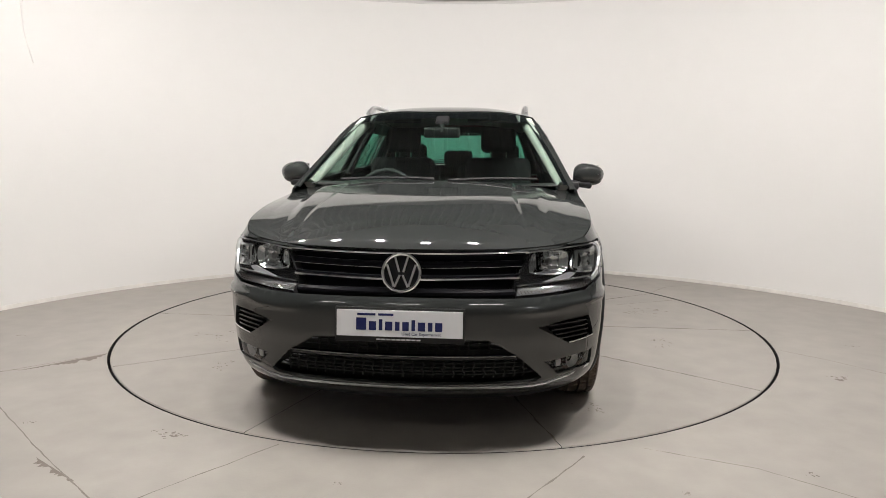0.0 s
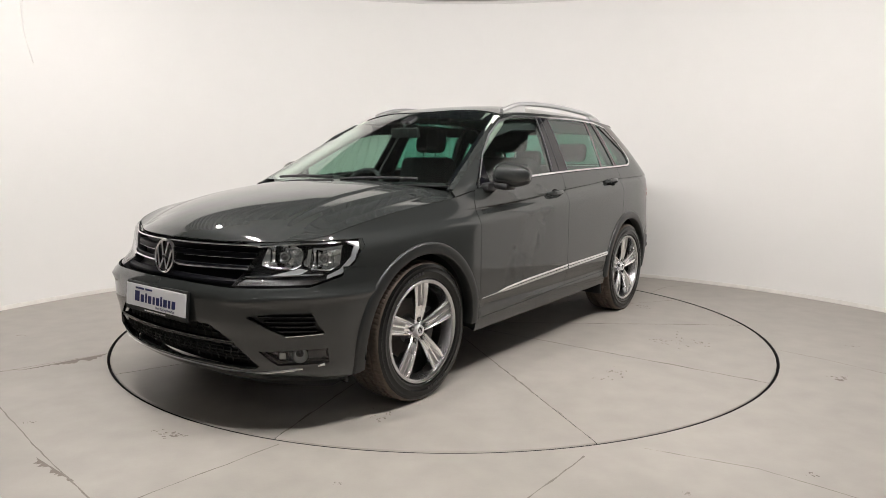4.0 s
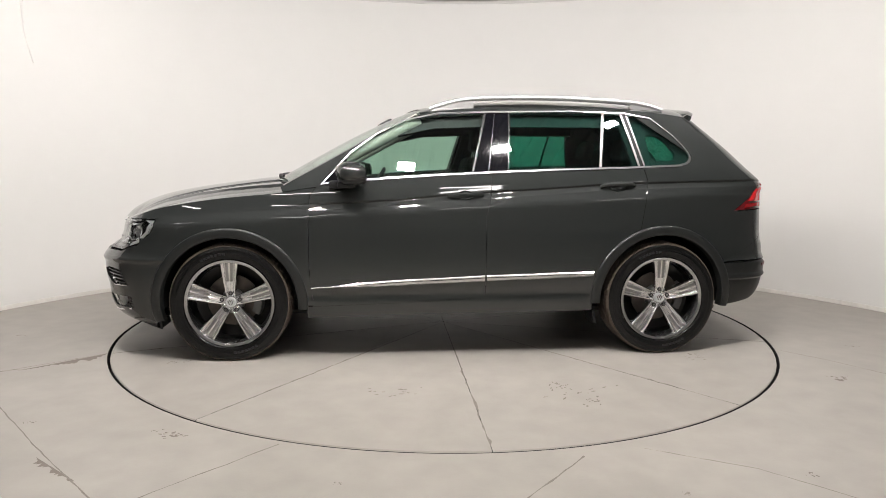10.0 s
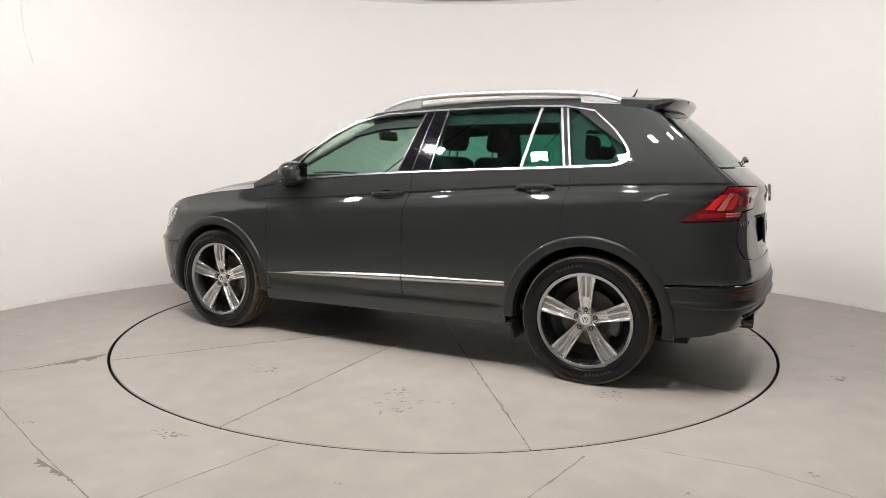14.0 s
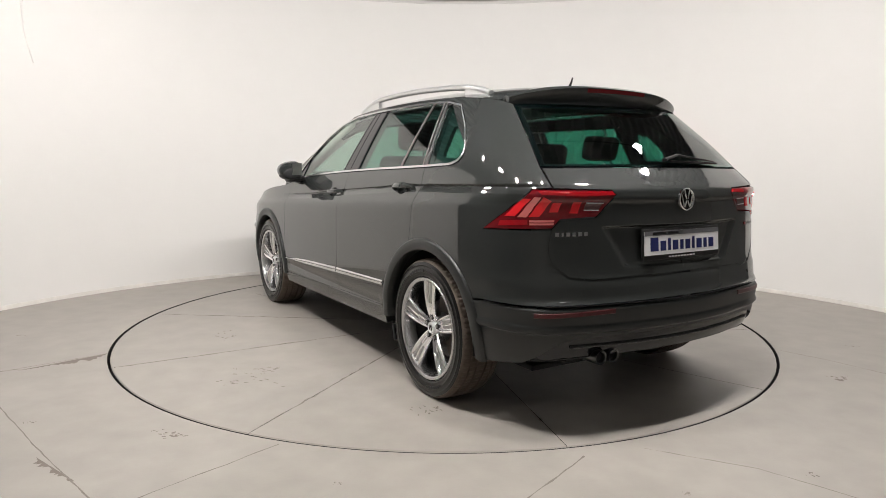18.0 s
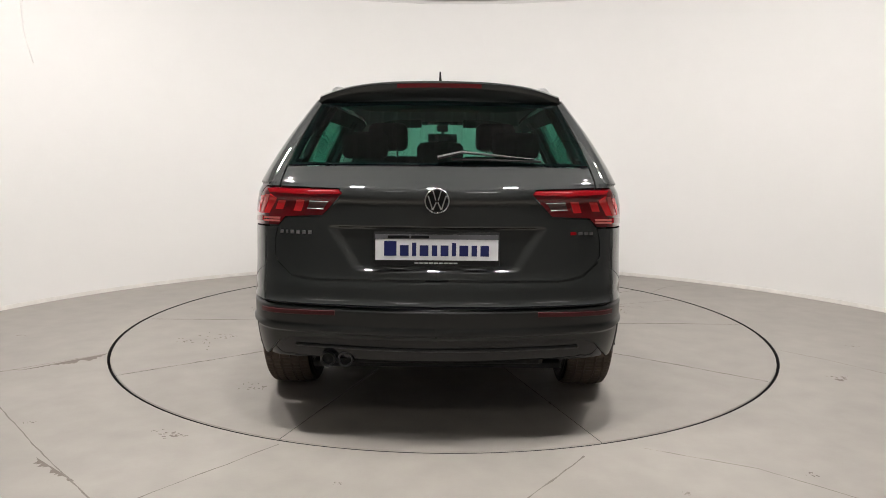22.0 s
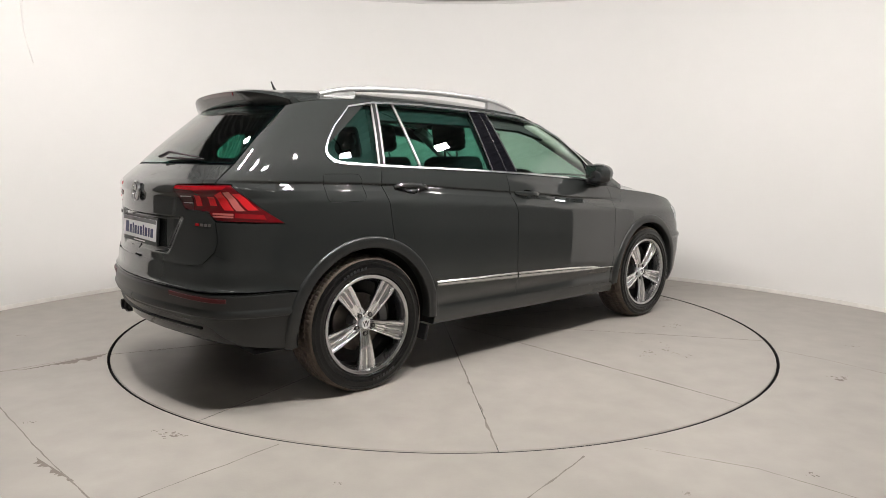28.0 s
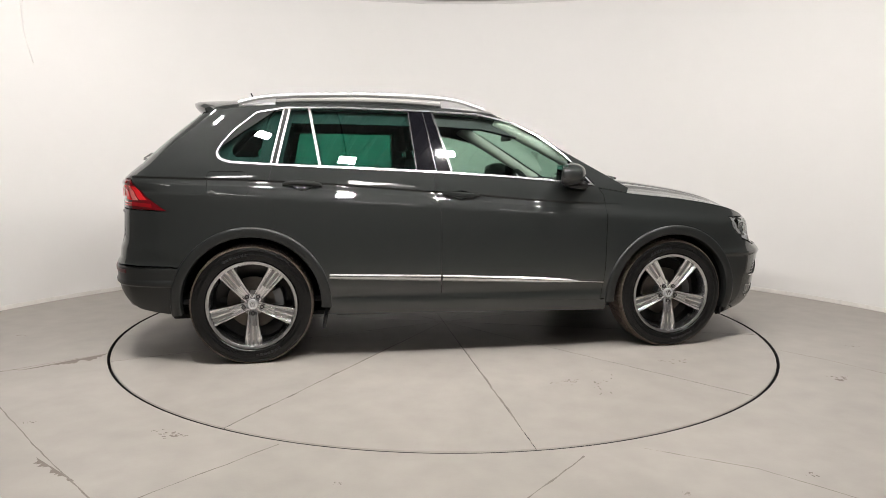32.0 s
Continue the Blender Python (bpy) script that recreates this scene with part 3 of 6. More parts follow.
    for i in range(n):
        x = -9.2 + 18.4 * i / (n - 1)
        for dx, z in ((0, 6.5), (0.10, 6.5), (0.13, 6.42), (0.18, 6.42), (0.21, 6.5)):
            V += [(x + dx, -9.2, z), (x + dx, 9.2, z)]
    m = len(V) // 2
    Fc = [(2 * i, 2 * i + 1, 2 * i + 3, 2 * i + 2) for i in range(m - 1)]
    top = mesh_object("ceiling", V, Fc, ROOF_SHEET)
    top.data.materials.append(mat("pale_roof_rib", (0.49, 0.49, 0.49), 0.5, grain=0.05, scale=4))
    for i, f in enumerate(top.data.polygons):
        f.material_index = 1 if i % 5 in (1, 2, 3) else 0
    tagged(top, "grey ribbed sheet ceiling of the hall", "ceiling", kind="structure")


PANEL_GLOW = {k: glow("lit_diffuser", (1.0, 0.957, 0.925), LAMP_POWER * k) for k in (0.72, 1.0, 1.24)}


def flood_light(angle, r, power, z=3.4):
    """An LED flood light on a drop rod, turned to the middle of the disc."""
    e = tagged(new("flood_light"), "rectangular LED flood light on a drop rod", "flood light", "flood lights")
    x, y = r * math.cos(radians(angle)), r * math.sin(radians(angle))
    e.matrix_basis = look((x, y, z), (x * 0.35, y * 0.35, 0.6))
    bm = bmesh.new()
    box(bm, (0.22, 0.16, 0.05), (0, 0, 0.03), 0.012)
    part("housing", bm, BLACK, e, smooth=True)
    bm = bmesh.new()
    box(bm, (0.176, 0.118, 0.006), (0, 0, 0.0025))
    part("diffuser", bm, PANEL_GLOW[power], e, "lit white diffuser")
    inv = e.matrix_basis.inverted()
    part("rod", to_bm(*tube([inv @ Vector((x, y, z + 0.05)), inv @ Vector((x, y, 6.45))], 0.012)), BLACK, e)
    return e


studio()
for ang, far, share in ((-172, 2.70, 0.72), (-143.5, 2.50, 1.0), (-116, 2.45, 1.24), (-92.5, 2.58, 1.24), (-68.5, 2.33, 1.24), (-39.5, 2.42, 1.0), (-9, 2.75, 0.72)):
    flood_light(ang, far, share)


# glow of the added fill lights that brighten the car's near side
FILL_GLOW = glow("fill_batten_glow", (1.0, 0.97, 0.93), 30.0)


def fill_batten(x, y, z=5.2):
    """An added, unseen fill light: a long batten in front of the studio's open side."""
    e = tagged(new("fill_batten"), "added unseen fill light, a long white batten hung from the hall's ceiling", "batten light", "hall batten lights")
    e.matrix_basis = pose(x, y, z)
    bm = bmesh.new()
    box(bm, (1.24, 0.14, 0.05), (0, 0, 0.03), 0.012)
    part("housing", bm, WALL, e, smooth=True)
    bm = bmesh.new()
    box(bm, (1.2, 0.11, 0.03), (0, 0, -0.008), 0.010)
    part("diffuser", bm, FILL_GLOW, e, "lit white diffuser")
    for dx in (-0.45, 0.45):
        part("wire", to_bm(*tube([(dx, 0, 0.05), (dx, 0, 6.43 - z)], 0.004, 5)), STEEL, e)
    return e


# row of added fill lights, out of view in the hall
for bx in (-4.5, -1.5, 1.5, 4.5):
    fill_batten(bx, -7.0)


def disc():
    e = tagged(new("turntable"), "round turntable of ten pale grey concrete sectors, flush with the floor", "turntable")
    g = 0.0014
    data = None
    for k in range(10):
        if data is None:
            V, Fc = [], []
            rad = [0.006, 0.5, 1.0, 1.5, 2.0, DISC_R - 0.005, DISC_R]
            n = 18
            for r in rad:
                for i in range(n + 1):
                    half = radians(18) - g / max(r, 0.02)
                    a = -half + 2 * half * i / n
                    V.append((r * math.cos(a), r * math.sin(a), -0.005 if r == DISC_R else 0.0))
            m = n + 1
            Fc = [(q * m + i, (q + 1) * m + i, (q + 1) * m + i + 1, q * m + i + 1) for q in range(len(rad) - 1) for i in range(n)]
            rim = [i for i in range(m)] + [q * m + n for q in range(1, len(rad))] + [(len(rad) - 1) * m + i for i in range(n - 1, -1, -1)] + [q * m for q in range(len(rad) - 2, 0, -1)]
            b = len(V)
            V += [(V[i][0], V[i][1], -0.05) for i in rim]
            L = len(rim)
            Fc += [(rim[i], rim[(i + 1) % L], b + (i + 1) % L, b + i) for i in range(L)]
            ob = mesh_object("sector", V, Fc, FLOOR, e)
            data = ob.data
            data.materials.append(GAP)
            for f in list(data.polygons)[-L:]:
                f.material_index = 1
        else:
            ob = new("sector", data)
            ob.parent = e
        ob.matrix_basis = pose(0, 0, 0, 0, 0, 36 * k)
    for i, (x, y, rx, ry, tn) in enumerate(((-0.57, 1.58, 0.07, 0.025, 30), (-0.50, 1.50, 0.03, 0.015, 70), (0.38, 1.55, 0.05, 0.018, 10), (0.59, -1.56, 0.06, 0.022, 60), (0.45, -1.45, 0.03, 0.012, 15), (-1.5, 1.0, 0.03, 0.015, 0), (1.7, 0.9, 0.03, 0.012, 40), (-0.62, 1.72, 0.04, 0.012, 50), (1.2, -1.2, 0.03, 0.01, 5))):
        # a scatter of small ragged chips in the paint
        rnd = random.Random(90 + i)
        c, s = math.cos(radians(tn)), math.sin(radians(tn))
        for j in range(16):
            a, b = rnd.gauss(0, 0.8) * rx * 1.9, rnd.gauss(0, 0.8) * ry * 2.8
            size = rnd.uniform(0.0025, 0.008)
            blot("paint_chip", x + c * a - s * b, y + s * a + c * b, size * rnd.uniform(1.0, 2.6), size * 0.7, tn + rnd.uniform(-35, 35), STAIN if j % 3 == 0 else CRACK, e, 0.0008 + 0.00006 * j, 500 + 20 * i + j, 12)
    for i, a in enumerate((54, -126, 126, 90, -90, 18)):
        ribbon("joint_dirt", [(0.7 * math.cos(radians(a)), 0.7 * math.sin(radians(a))), (2.22 * math.cos(radians(a)), 2.22 * math.sin(radians(a)))], 0.006, CRACK, e, 0.0009, 1.8, 200 + i)
    return e


TABLE = disc()


# ---- the car ----
CAR = tagged(new("car"), "dark grey compact SUV with chrome trim and five-spoke alloy wheels", "car")
BELT = spline([(0.82, 1.060), (0.264, 1.108), (-0.6, 1.153), (-1.19, 1.175), (-1.5, 1.19)])
WINDOW = [(0.80, 1.078), (0.623, 1.261), (0.453, 1.387), (0.279, 1.472), (0.064, 1.517), (-0.26, 1.530), (-0.797, 1.540), (-1.13, 1.531), (-1.30, 1.500), (-1.436, 1.384), (-1.500, 1.308), (-1.522, 1.272), (-1.530, 1.248), (-1.526, 1.226), (-1.512, 1.209), (-1.490, 1.198), (-1.458, 1.190)]
WINDOW_TOP = spline(WINDOW[:12])
ARCH_F, ARCH_R = (HUB_X, HUB_Z), (-HUB_X, HUB_Z + 0.012)
ARCH_IN, ARCH_OUT, CUT = 0.404, 0.465, 0.452


def belt(x0, x1, n=10, lift=0.0):
    return [(x0 + (x1 - x0) * i / n, float(BELT(x0 + (x1 - x0) * i / n)) + lift) for i in range(n + 1)]


def wing_top(x0, x1, n=14):
    return [(x0 + (x1 - x0) * i / n, float(WING_TOP(x0 + (x1 - x0) * i / n))) for i in range(n + 1)]


def run(pts, step=0.012):
    """An open line with points no further apart than step."""
    out = []
    for p, q in zip(pts[:-1], pts[1:]):
        n = max(1, int(math.dist(p, q) / step + 0.999))
        out += [(p[0] + (q[0] - p[0]) * k / n, p[1] + (q[1] - p[1]) * k / n) for k in range(n)]
    return out + [pts[-1]]


def side(*pts):
    return [("side", a, b) for a, b in pts]


def front(*pts):
    return [("front", a, b) for a, b in pts]


def rear(*pts):
    return [("rear", a, b) for a, b in pts]


def spots(kind, A, Z, proud=0.0, s=1):
    """Poses on the outer surface: x along it towards the front (side) or to the left, y up it, z out of it. s: -1 for the right half."""
    A, Z = np.asarray(A, float), np.asarray(Z, float)
    flip = np.where((kind != "side") & (A < 0), -s, s)
    A = np.abs(A) if kind != "side" else A
    if kind == "side":
        X, Y = A, half_width(A, Z)
    else:
        X, Y = end_x(A, Z, 1 if kind == "front" else -1), A
    U = around(X, Y, Z)
    e = 0.01
    P, T1, T0, C1, C0 = shell(U, Z), shell(U + e, Z), shell(U - e, Z), shell(U, Z + e), shell(U, Z - e)
    out = []
    for k in range(len(A)):
        t, w = Vector(T1[k] - T0[k]), Vector(C1[k] - C0[k])
        if kind != "side" and A[k] < 0.02:
            t = Vector((0, 1, 0))
        n = t.cross(w).normalized()
        if n.dot(Vector((P[k][0] * 0.3, P[k][1] + 0.01, 0))) < 0:
            n = -n
        p = Vector(P[k])
        if flip[k] < 0:
            p, n, t = Vector((p.x, -p.y, p.z)), Vector((n.x, -n.y, n.z)), Vector((t.x, -t.y, t.z))
        if kind == "side":
            ax = (t if t.x > 0 else -t).normalized()
        else:
            ax = Vector((0, 0, 1)).cross(n).normalized()
        up = n.cross(ax).normalized()
        if up.z < 0:
            ax, up = -ax, -up
        m = Matrix((ax, up, n)).transposed().to_4x4()
        m.translation = p + n * proud
        out.append(m)
    return out


def spot(kind, a, z, proud=0.0, s=1):
    return spots(kind, [a], [z], proud, s)[0]


def bar(name, kind, pts, h, depth, material, parent, proud=0.0, s=1, label=""):
    """A slim moulding that follows the surface through (a, z) points; h is its height, or one for each end."""
    V, Fc = [], []
    n = len(pts)
    for i, m in enumerate(spots(kind, [p[0] for p in pts], [p[1] for p in pts], proud, s)):
        hi = h[i] if isinstance(h, list) else (h[0] + (h[1] - h[0]) * i / (n - 1)) if isinstance(h, tuple) else h
        k = min(hi * 0.25, depth * 0.4)
        for y, d in ((-hi / 2, -depth), (-hi / 2, -k), (-hi / 2 + k, 0), (hi / 2 - k, 0), (hi / 2, -k), (hi / 2, -depth)):
            V.append(m @ Vector((0, y, d)))
    for i in range(n - 1):
        for q in range(6):
            Fc.append((i * 6 + q, i * 6 + (q + 1) % 6, i * 6 + 6 + (q + 1) % 6, i * 6 + 6 + q))
    Fc += [tuple(range(6)), tuple((n - 1) * 6 + q for q in range(6))]
    return part(name, to_bm(V, Fc), material, parent, label, smooth=True)


def span(a0, a1, z0, z1, n=24):
    return [(a0 + (a1 - a0) * i / n, z0 + (z1 - z0) * i / n) for i in range(n + 1)]


def body():
    a_gap = [(0.819, 1.058), (0.859, 1.001), (0.866, 0.85), (0.864, 0.54), (0.842, 0.336)]
    b_gap = [(-0.241, 1.129), (-0.237, 0.995), (-0.207, 0.89), (-0.205, 0.376)]
    c_gap = run([(-1.212, 1.173), (-1.222, 1.129), (-1.230, 1.095), (-1.222, 1.055), (-1.208, 0.997), (-1.200, 0.93), (-1.178, 0.785)])
    a_gap = run(a_gap)
    handles = {"front_door": (-0.08, 1.006), "rear_door": (-1.035, 1.06)}
    f_out = on("side", belt(0.819, -0.241) + b_gap[1:] + [(0.35, 0.351)] + a_gap[::-1][:-1])
    r_out = on("side", belt(-0.241, -1.212) + c_gap[1:-1] + arc(*ARCH_R, CUT, 69, 4, 14) + [(-0.888, 0.390)] + b_gap[::-1][:-1])
    for s, sg in (("L", 1), ("R", -1)):
        for name, out in (("front_door", f_out), ("rear_door", r_out)):
            hx, hz = handles[name]
            cup = on("side", [(hx + 0.055 * math.cos(i * math.pi / 12), hz + 0.028 * math.sin(i * math.pi / 12)) for i in range(24)])
            d = panel(name, out, PAINT, CAR, s, step=0.016, holes=[cup])
            panel("handle_cup", cup, PAINT, d, s, step=0.015, gap=0, lip=0, proud=-0.001, bulge=lambda P, a=hx, b=hz: -0.022 * np.clip(1 - ((P[:, 0] - a) / 0.055) ** 2 - ((P[:, 2] - b) / 0.028) ** 2, 0, 1) ** 0.6)
            # bow handle
            bm = bmesh.new()
            rows = []
            for i in range(13):
                t = i / 12
                m = spot("side", hx - 0.115 + 0.23 * t, hz + 0.004 - 0.004 * (2 * t - 1), 0.004 + 0.030 * math.sin(math.pi * min(max(t, 0.0), 1)) ** 0.45, sg)
                w = 0.010 + 0.006 * math.sin(math.pi * t)
                rows.append([m @ Vector(p) for p in ((0, -w, -0.008), (0, -w, 0.0), (0, -w * 0.5, 0.007), (0, w * 0.5, 0.007), (0, w, 0.0), (0, w, -0.008))])
            V = [p for r in rows for p in r]
            Fc = [(i * 6 + q, i * 6 + (q + 1) % 6, i * 6 + 6 + (q + 1) % 6, i * 6 + 6 + q) for i in range(12) for q in range(6)] + [tuple(range(6)), tuple(range(72, 78))]
            part("door_handle", to_bm(V, Fc, bm), PAINT, d, smooth=True)
            # bright sill strip with a dark groove, thin at its front end
            x0, x1 = (0.852, -0.200) if name == "front_door" else (-0.212, -0.885)
            xs = np.linspace(x0, x1, 50)
            zs = np.interp(xs, [-0.885, -0.2, 0.30, 0.60, 0.852], [0.522, 0.499, 0.478, 0.462, 0.449])
            hs = np.interp(xs, [-0.885, -0.2, 0.40, 0.60, 0.66, 0.70, 0.852], [0.030, 0.038, 0.034, 0.026, 0.015, 0.006, 0.005])
            st = bar("chrome_strip", "side", list(zip(xs, zs)), list(hs), 0.016, BRIGHT, d, 0.010, sg, label="chrome sill strip")
            g = [(x, z + 0.12 * h, 0.12 * h) for x, z, h in zip(xs, zs, hs) if x < 0.58]
            bar("groove", "side", [(x, z) for x, z, h in g], [h for x, z, h in g], 0.004, GLOSS_BLACK, st, 0.0112, sg)
    # front wings
    wing = side(*[q for q in a_gap[::-1] if 0.54 < q[1] < 1.03], (0.824, 1.047), *wing_top(0.84, 1.96), (1.95, 0.852), (1.85, 0.858), (1.745, 0.860), (1.745, 0.83), (1.80, 0.765), (1.835, 0.737), *arc(*ARCH_F, CUT, 59.6, 176, 22), (0.886, 0.335), *[q for q in a_gap[::-1] if q[1] <= 0.54])
    both("front_wing", mixed(*wing), PAINT, CAR, step=0.016)
    # painted flanges behind the seams round the lamps
    flanges = (
        (side((1.70, 0.905), (1.70, 0.74), (1.74, 0.74), (1.76, 0.862), (1.86, 0.865), (1.86, 0.885)), -0.005),
        (front((0.82, 0.858), (0.74, 0.856), (0.60, 0.844), (0.45, 0.834), (0.45, 0.842), (0.60, 0.852), (0.74, 0.866), (0.82, 0.868)), -0.012),
        (side((1.60, 0.745), (1.86, 0.745), (1.86, 0.705), (1.60, 0.70)), -0.003),
        (side((0.84, 0.95), (0.885, 0.95), (0.885, 0.40), (0.84, 0.40)), -0.005),
        (side((-1.255, 1.06), (-1.19, 1.06), (-1.17, 0.93), (-1.15, 0.79), (-1.21, 0.79), (-1.23, 0.93)), -0.006),
        (side((0.86, 0.365), (0.84, 0.315), (0.35, 0.33), (-0.205, 0.355), (-0.885, 0.37), (-0.885, 0.405), (-0.205, 0.39), (0.35, 0.37)), -0.004),
        (rear((0.72, 0.80)) + side((-1.95, 0.725), (-1.72, 0.64), (-1.72, 0.585), (-1.95, 0.67)) + rear((0.69, 0.745)), -0.0015),
        (rear((0.05, 0.725), (0.30, 0.72), (0.515, 0.715), (0.61, 0.73), (0.675, 0.785), (0.690, 0.82), (0.688, 0.868), (0.675, 0.92), (0.72, 0.92), (0.730, 0.868), (0.732, 0.81), (0.715, 0.755), (0.64, 0.695), (0.52, 0.68), (0.30, 0.685), (0.05, 0.69)), -0.006),
    )
    for f, off in flanges:
        both("seam_flange", mixed(*f, step=0.02), PAINT, CAR, step=0.016, gap=0, lip=0.003, proud=off)
    # rear quarters
    roofline = [(x, float(ROOF_SIDE(x))) for x in np.linspace(0.42, -1.56, 30)]
    quarter = side((-1.212, 1.173), *WINDOW[::-1][0:10], *roofline[23:]) + rear((0.578, 1.485), (0.677, 1.187), (0.688, 1.097), (0.757, 1.095)) + side((-1.80, 0.912)) + rear((0.697, 0.922), (0.712, 0.86), (0.714, 0.80), (0.70, 0.775)) + side((-1.95, 0.70), (-1.74, 0.61), *arc(*ARCH_R, CUT, 145, 69, 18), *c_gap[::-1][1:-1])
    flap = on("side", rounded([(-1.58, 1.142), (-1.352, 1.142), (-1.342, 1.005), (-1.575, 1.0)], 0.035))
    panel("rear_quarter", mixed(*quarter), PAINT, CAR, "L", step=0.016)
    q = panel("rear_quarter", mixed(*quarter), PAINT, CAR, "R", step=0.016, holes=[flap])
    panel("fuel_flap", flap, PAINT, q, "R", step=0.03)
    # frames over the windows and the screen pillars
    pil = [(pillar_x(z), z) for z in np.linspace(1.05, 1.47, 14)]
    base = [(x, float(WING_TOP(x)) + 0.004) for x in np.linspace(0.80, 1.02, 8)]
    both("roof_frame", mixed(*side(*base, *pil, *roofline[4:24], *WINDOW[::-1][5:])), PAINT, CAR, gap=0)
    edge = [(float(half_width(pillar_x(z), z)), z) for z in np.linspace(1.06, 1.50, 14)]
    both("screen_pillar", dense(edge + [(y - 0.034, z) for y, z in edge[::-1]]), PAINT, CAR, where=screen, gap=0, step=0.02, lip=0.01)
    # sills
    both("sill", on("side", [(0.886, 0.332), (0.842, 0.333), (0.35, 0.348), (-0.205, 0.373), (-0.888, 0.387), (-0.888, 0.285), (0.88, 0.258)]), PAINT, CAR, lip=0.05)
    # arch mouldings
    for ax, (cx, cz), a0, a1 in (("front", ARCH_F, -14, 184), ("rear", ARCH_R, -3, 188)):
        ang = np.radians(np.linspace(a0, a1, 73))
        sec = ((ARCH_OUT + 0.001, -0.010), (ARCH_OUT, 0.001), (ARCH_OUT - 0.004, 0.009), (ARCH_OUT - 0.010, 0.0125), (ARCH_OUT - 0.030, 0.013), (ARCH_IN + 0.012, 0.012), (ARCH_IN + 0.004, 0.009), (ARCH_IN, 0.002), (ARCH_IN, -0.05))
        P = []
        for r, d in sec:
            x, z = cx + r * np.cos(ang), cz + r * np.sin(ang)
            P.append(np.stack([x, half_width(x, z) + d, z], -1))
        P = np.stack(P, 1).reshape(-1, 3)
        k = len(sec)
        Fc = [(i * k + q, i * k + q + 1, i * k + k + q + 1, i * k + k + q) for i in range(72) for q in range(k - 1)]
        for s in (1, -1):
            part("arch_moulding", to_bm([(a, s * b, c) for a, b, c in P], Fc), CLAD, CAR, "satin grey wheel arch moulding", smooth=True)
        for s in (1, -1):
            V, Fc = [], []
            prof = [(0.415, 0.878), (0.42, 0.55), (0.05, 0.55)]
            for i in range(37):
                t = radians(-6 + 192 * i / 36)
                for r, y in prof:
                    V.append((cx + r * math.cos(t), s * y, cz + r * math.sin(t)))
            Fc = [(i * 3 + k, i * 3 + k + 1, i * 3 + 4 + k, i * 3 + 3 + k) for i in range(36) for k in range(2)]
            part("arch_liner", to_bm(V, Fc), UNDER, CAR, smooth=True)
    # bonnet, cowl, roof
    lip = [(float(end_x(y, 0.838 + 0.02 * (y / 0.7) ** 2, 1)) - 0.006, y) for y in np.linspace(0, 0.70, 16)]
    hood_edge = [(x, float(half_width(x, WING_TOP(x)))) for x in np.linspace(1.94, 0.84, 18)]
    back = [(0.93, 0.74), (1.01, 0.62), (1.08, 0.42), (1.12, 0.2), (1.13, 0.0)]
    panel("bonnet", dense(lip + hood_edge + back), PAINT, CAR, "B", where=deck, lip=0.03, step=0.016)
    bm = bmesh.new()
    V = []
    for i in range(25):
        y = -0.74 + 1.48 * i / 24
        x = float(np.interp(abs(y), [0, 0.2, 0.42, 0.62, 0.74], [1.13, 1.12, 1.08, 1.01, 0.93]))
        V += [(x + 0.03, y, 1.075), (x - 0.10, y, 1.088)]
    part("cowl", to_bm(V, [(2 * i, 2 * i + 1, 2 * i + 3, 2 * i + 2) for i in range(24)], bm), BLACK, CAR)
    brow = []
    for y in np.linspace(0.0, 0.585, 14):
        x, z = 0.25, 1.52
        for _ in range(12):
            z = float(roof(x, y)[2]) - 0.004
            x = 0.5 * x + 0.5 * float(screen(y, z)[0])
        brow.append((x, float(y)))
    brim = [(y, float(roof(x, y)[2]) - 0.003) for x, y in brow]
    rs = [(x, float(half_width(x, ROOF_SIDE(x)))) for x in np.linspace(brow[-1][0] - 0.01, -1.56, 26)]
    panel("roof", dense(brow + rs + [(-1.58, 0.4), (-1.60, 0.0)]), PAINT, CAR, "B", where=roof, lip=0.02, gap=0.001, step=0.06)
    # windscreen and its dark border
    e2 = [(float(half_width(pillar_x(z), z)) - 0.036, z) for z in np.linspace(1.085, 1.495, 12)]
    top = [p for p in brim[::-1] if p[0] < e2[-1][0] - 0.012]
    scr = panel("windscreen", dense([(0, 1.085)] + e2 + top), GLASS, CAR, "B", where=screen, lip=0.004, gap=0, step=0.06)
    scr.visible_shadow = False
    fr = [(y - 0.022, z) for y, z in e2[:-1]] + [(e2[-1][0] - 0.03, 1.478), (0.3, 1.497), (0, 1.506)]
    panel("border", dense(e2 + top + fr[::-1]), GLOSS_BLACK, scr, "B", where=screen, lip=0, gap=0, step=0.05, proud=-0.004, label="black ceramic glass border")
    # window surrounds and panes
    outer = on("side", belt(0.80, -1.45, 24, 0.0) + WINDOW[::-1][:-1])
    inner = shrink(outer, 0.012)
    for s, sg in (("L", 1), ("R", -1)):
        panel("window_trim", outer, BRIGHT, CAR, s, step=0.03, gap=0.001, lip=0.012, proud=0.006, holes=[inner], label="chrome window surround")

        def pane(name, b0, t0, b1, t1, material, proud, lift=0.0, n=8):
            low = [(b0 + (b1 - b0) * i / n, float(BELT(b0 + (b1 - b0) * i / n)) + 0.012) for i in range(n + 1)]
            top = [(t1 + (t0 - t1) * i / n, max(float(WINDOW_TOP(t1 + (t0 - t1) * i / n)) - 0.014, 1.0)) for i in range(n + 1)]
            ob = panel(name, on("side", low + top), material, CAR, s, step=0.05, gap=0, lip=0.006, proud=proud)
            if material in (GLASS, PRIVACY):
                ob.visible_shadow = False
            return ob

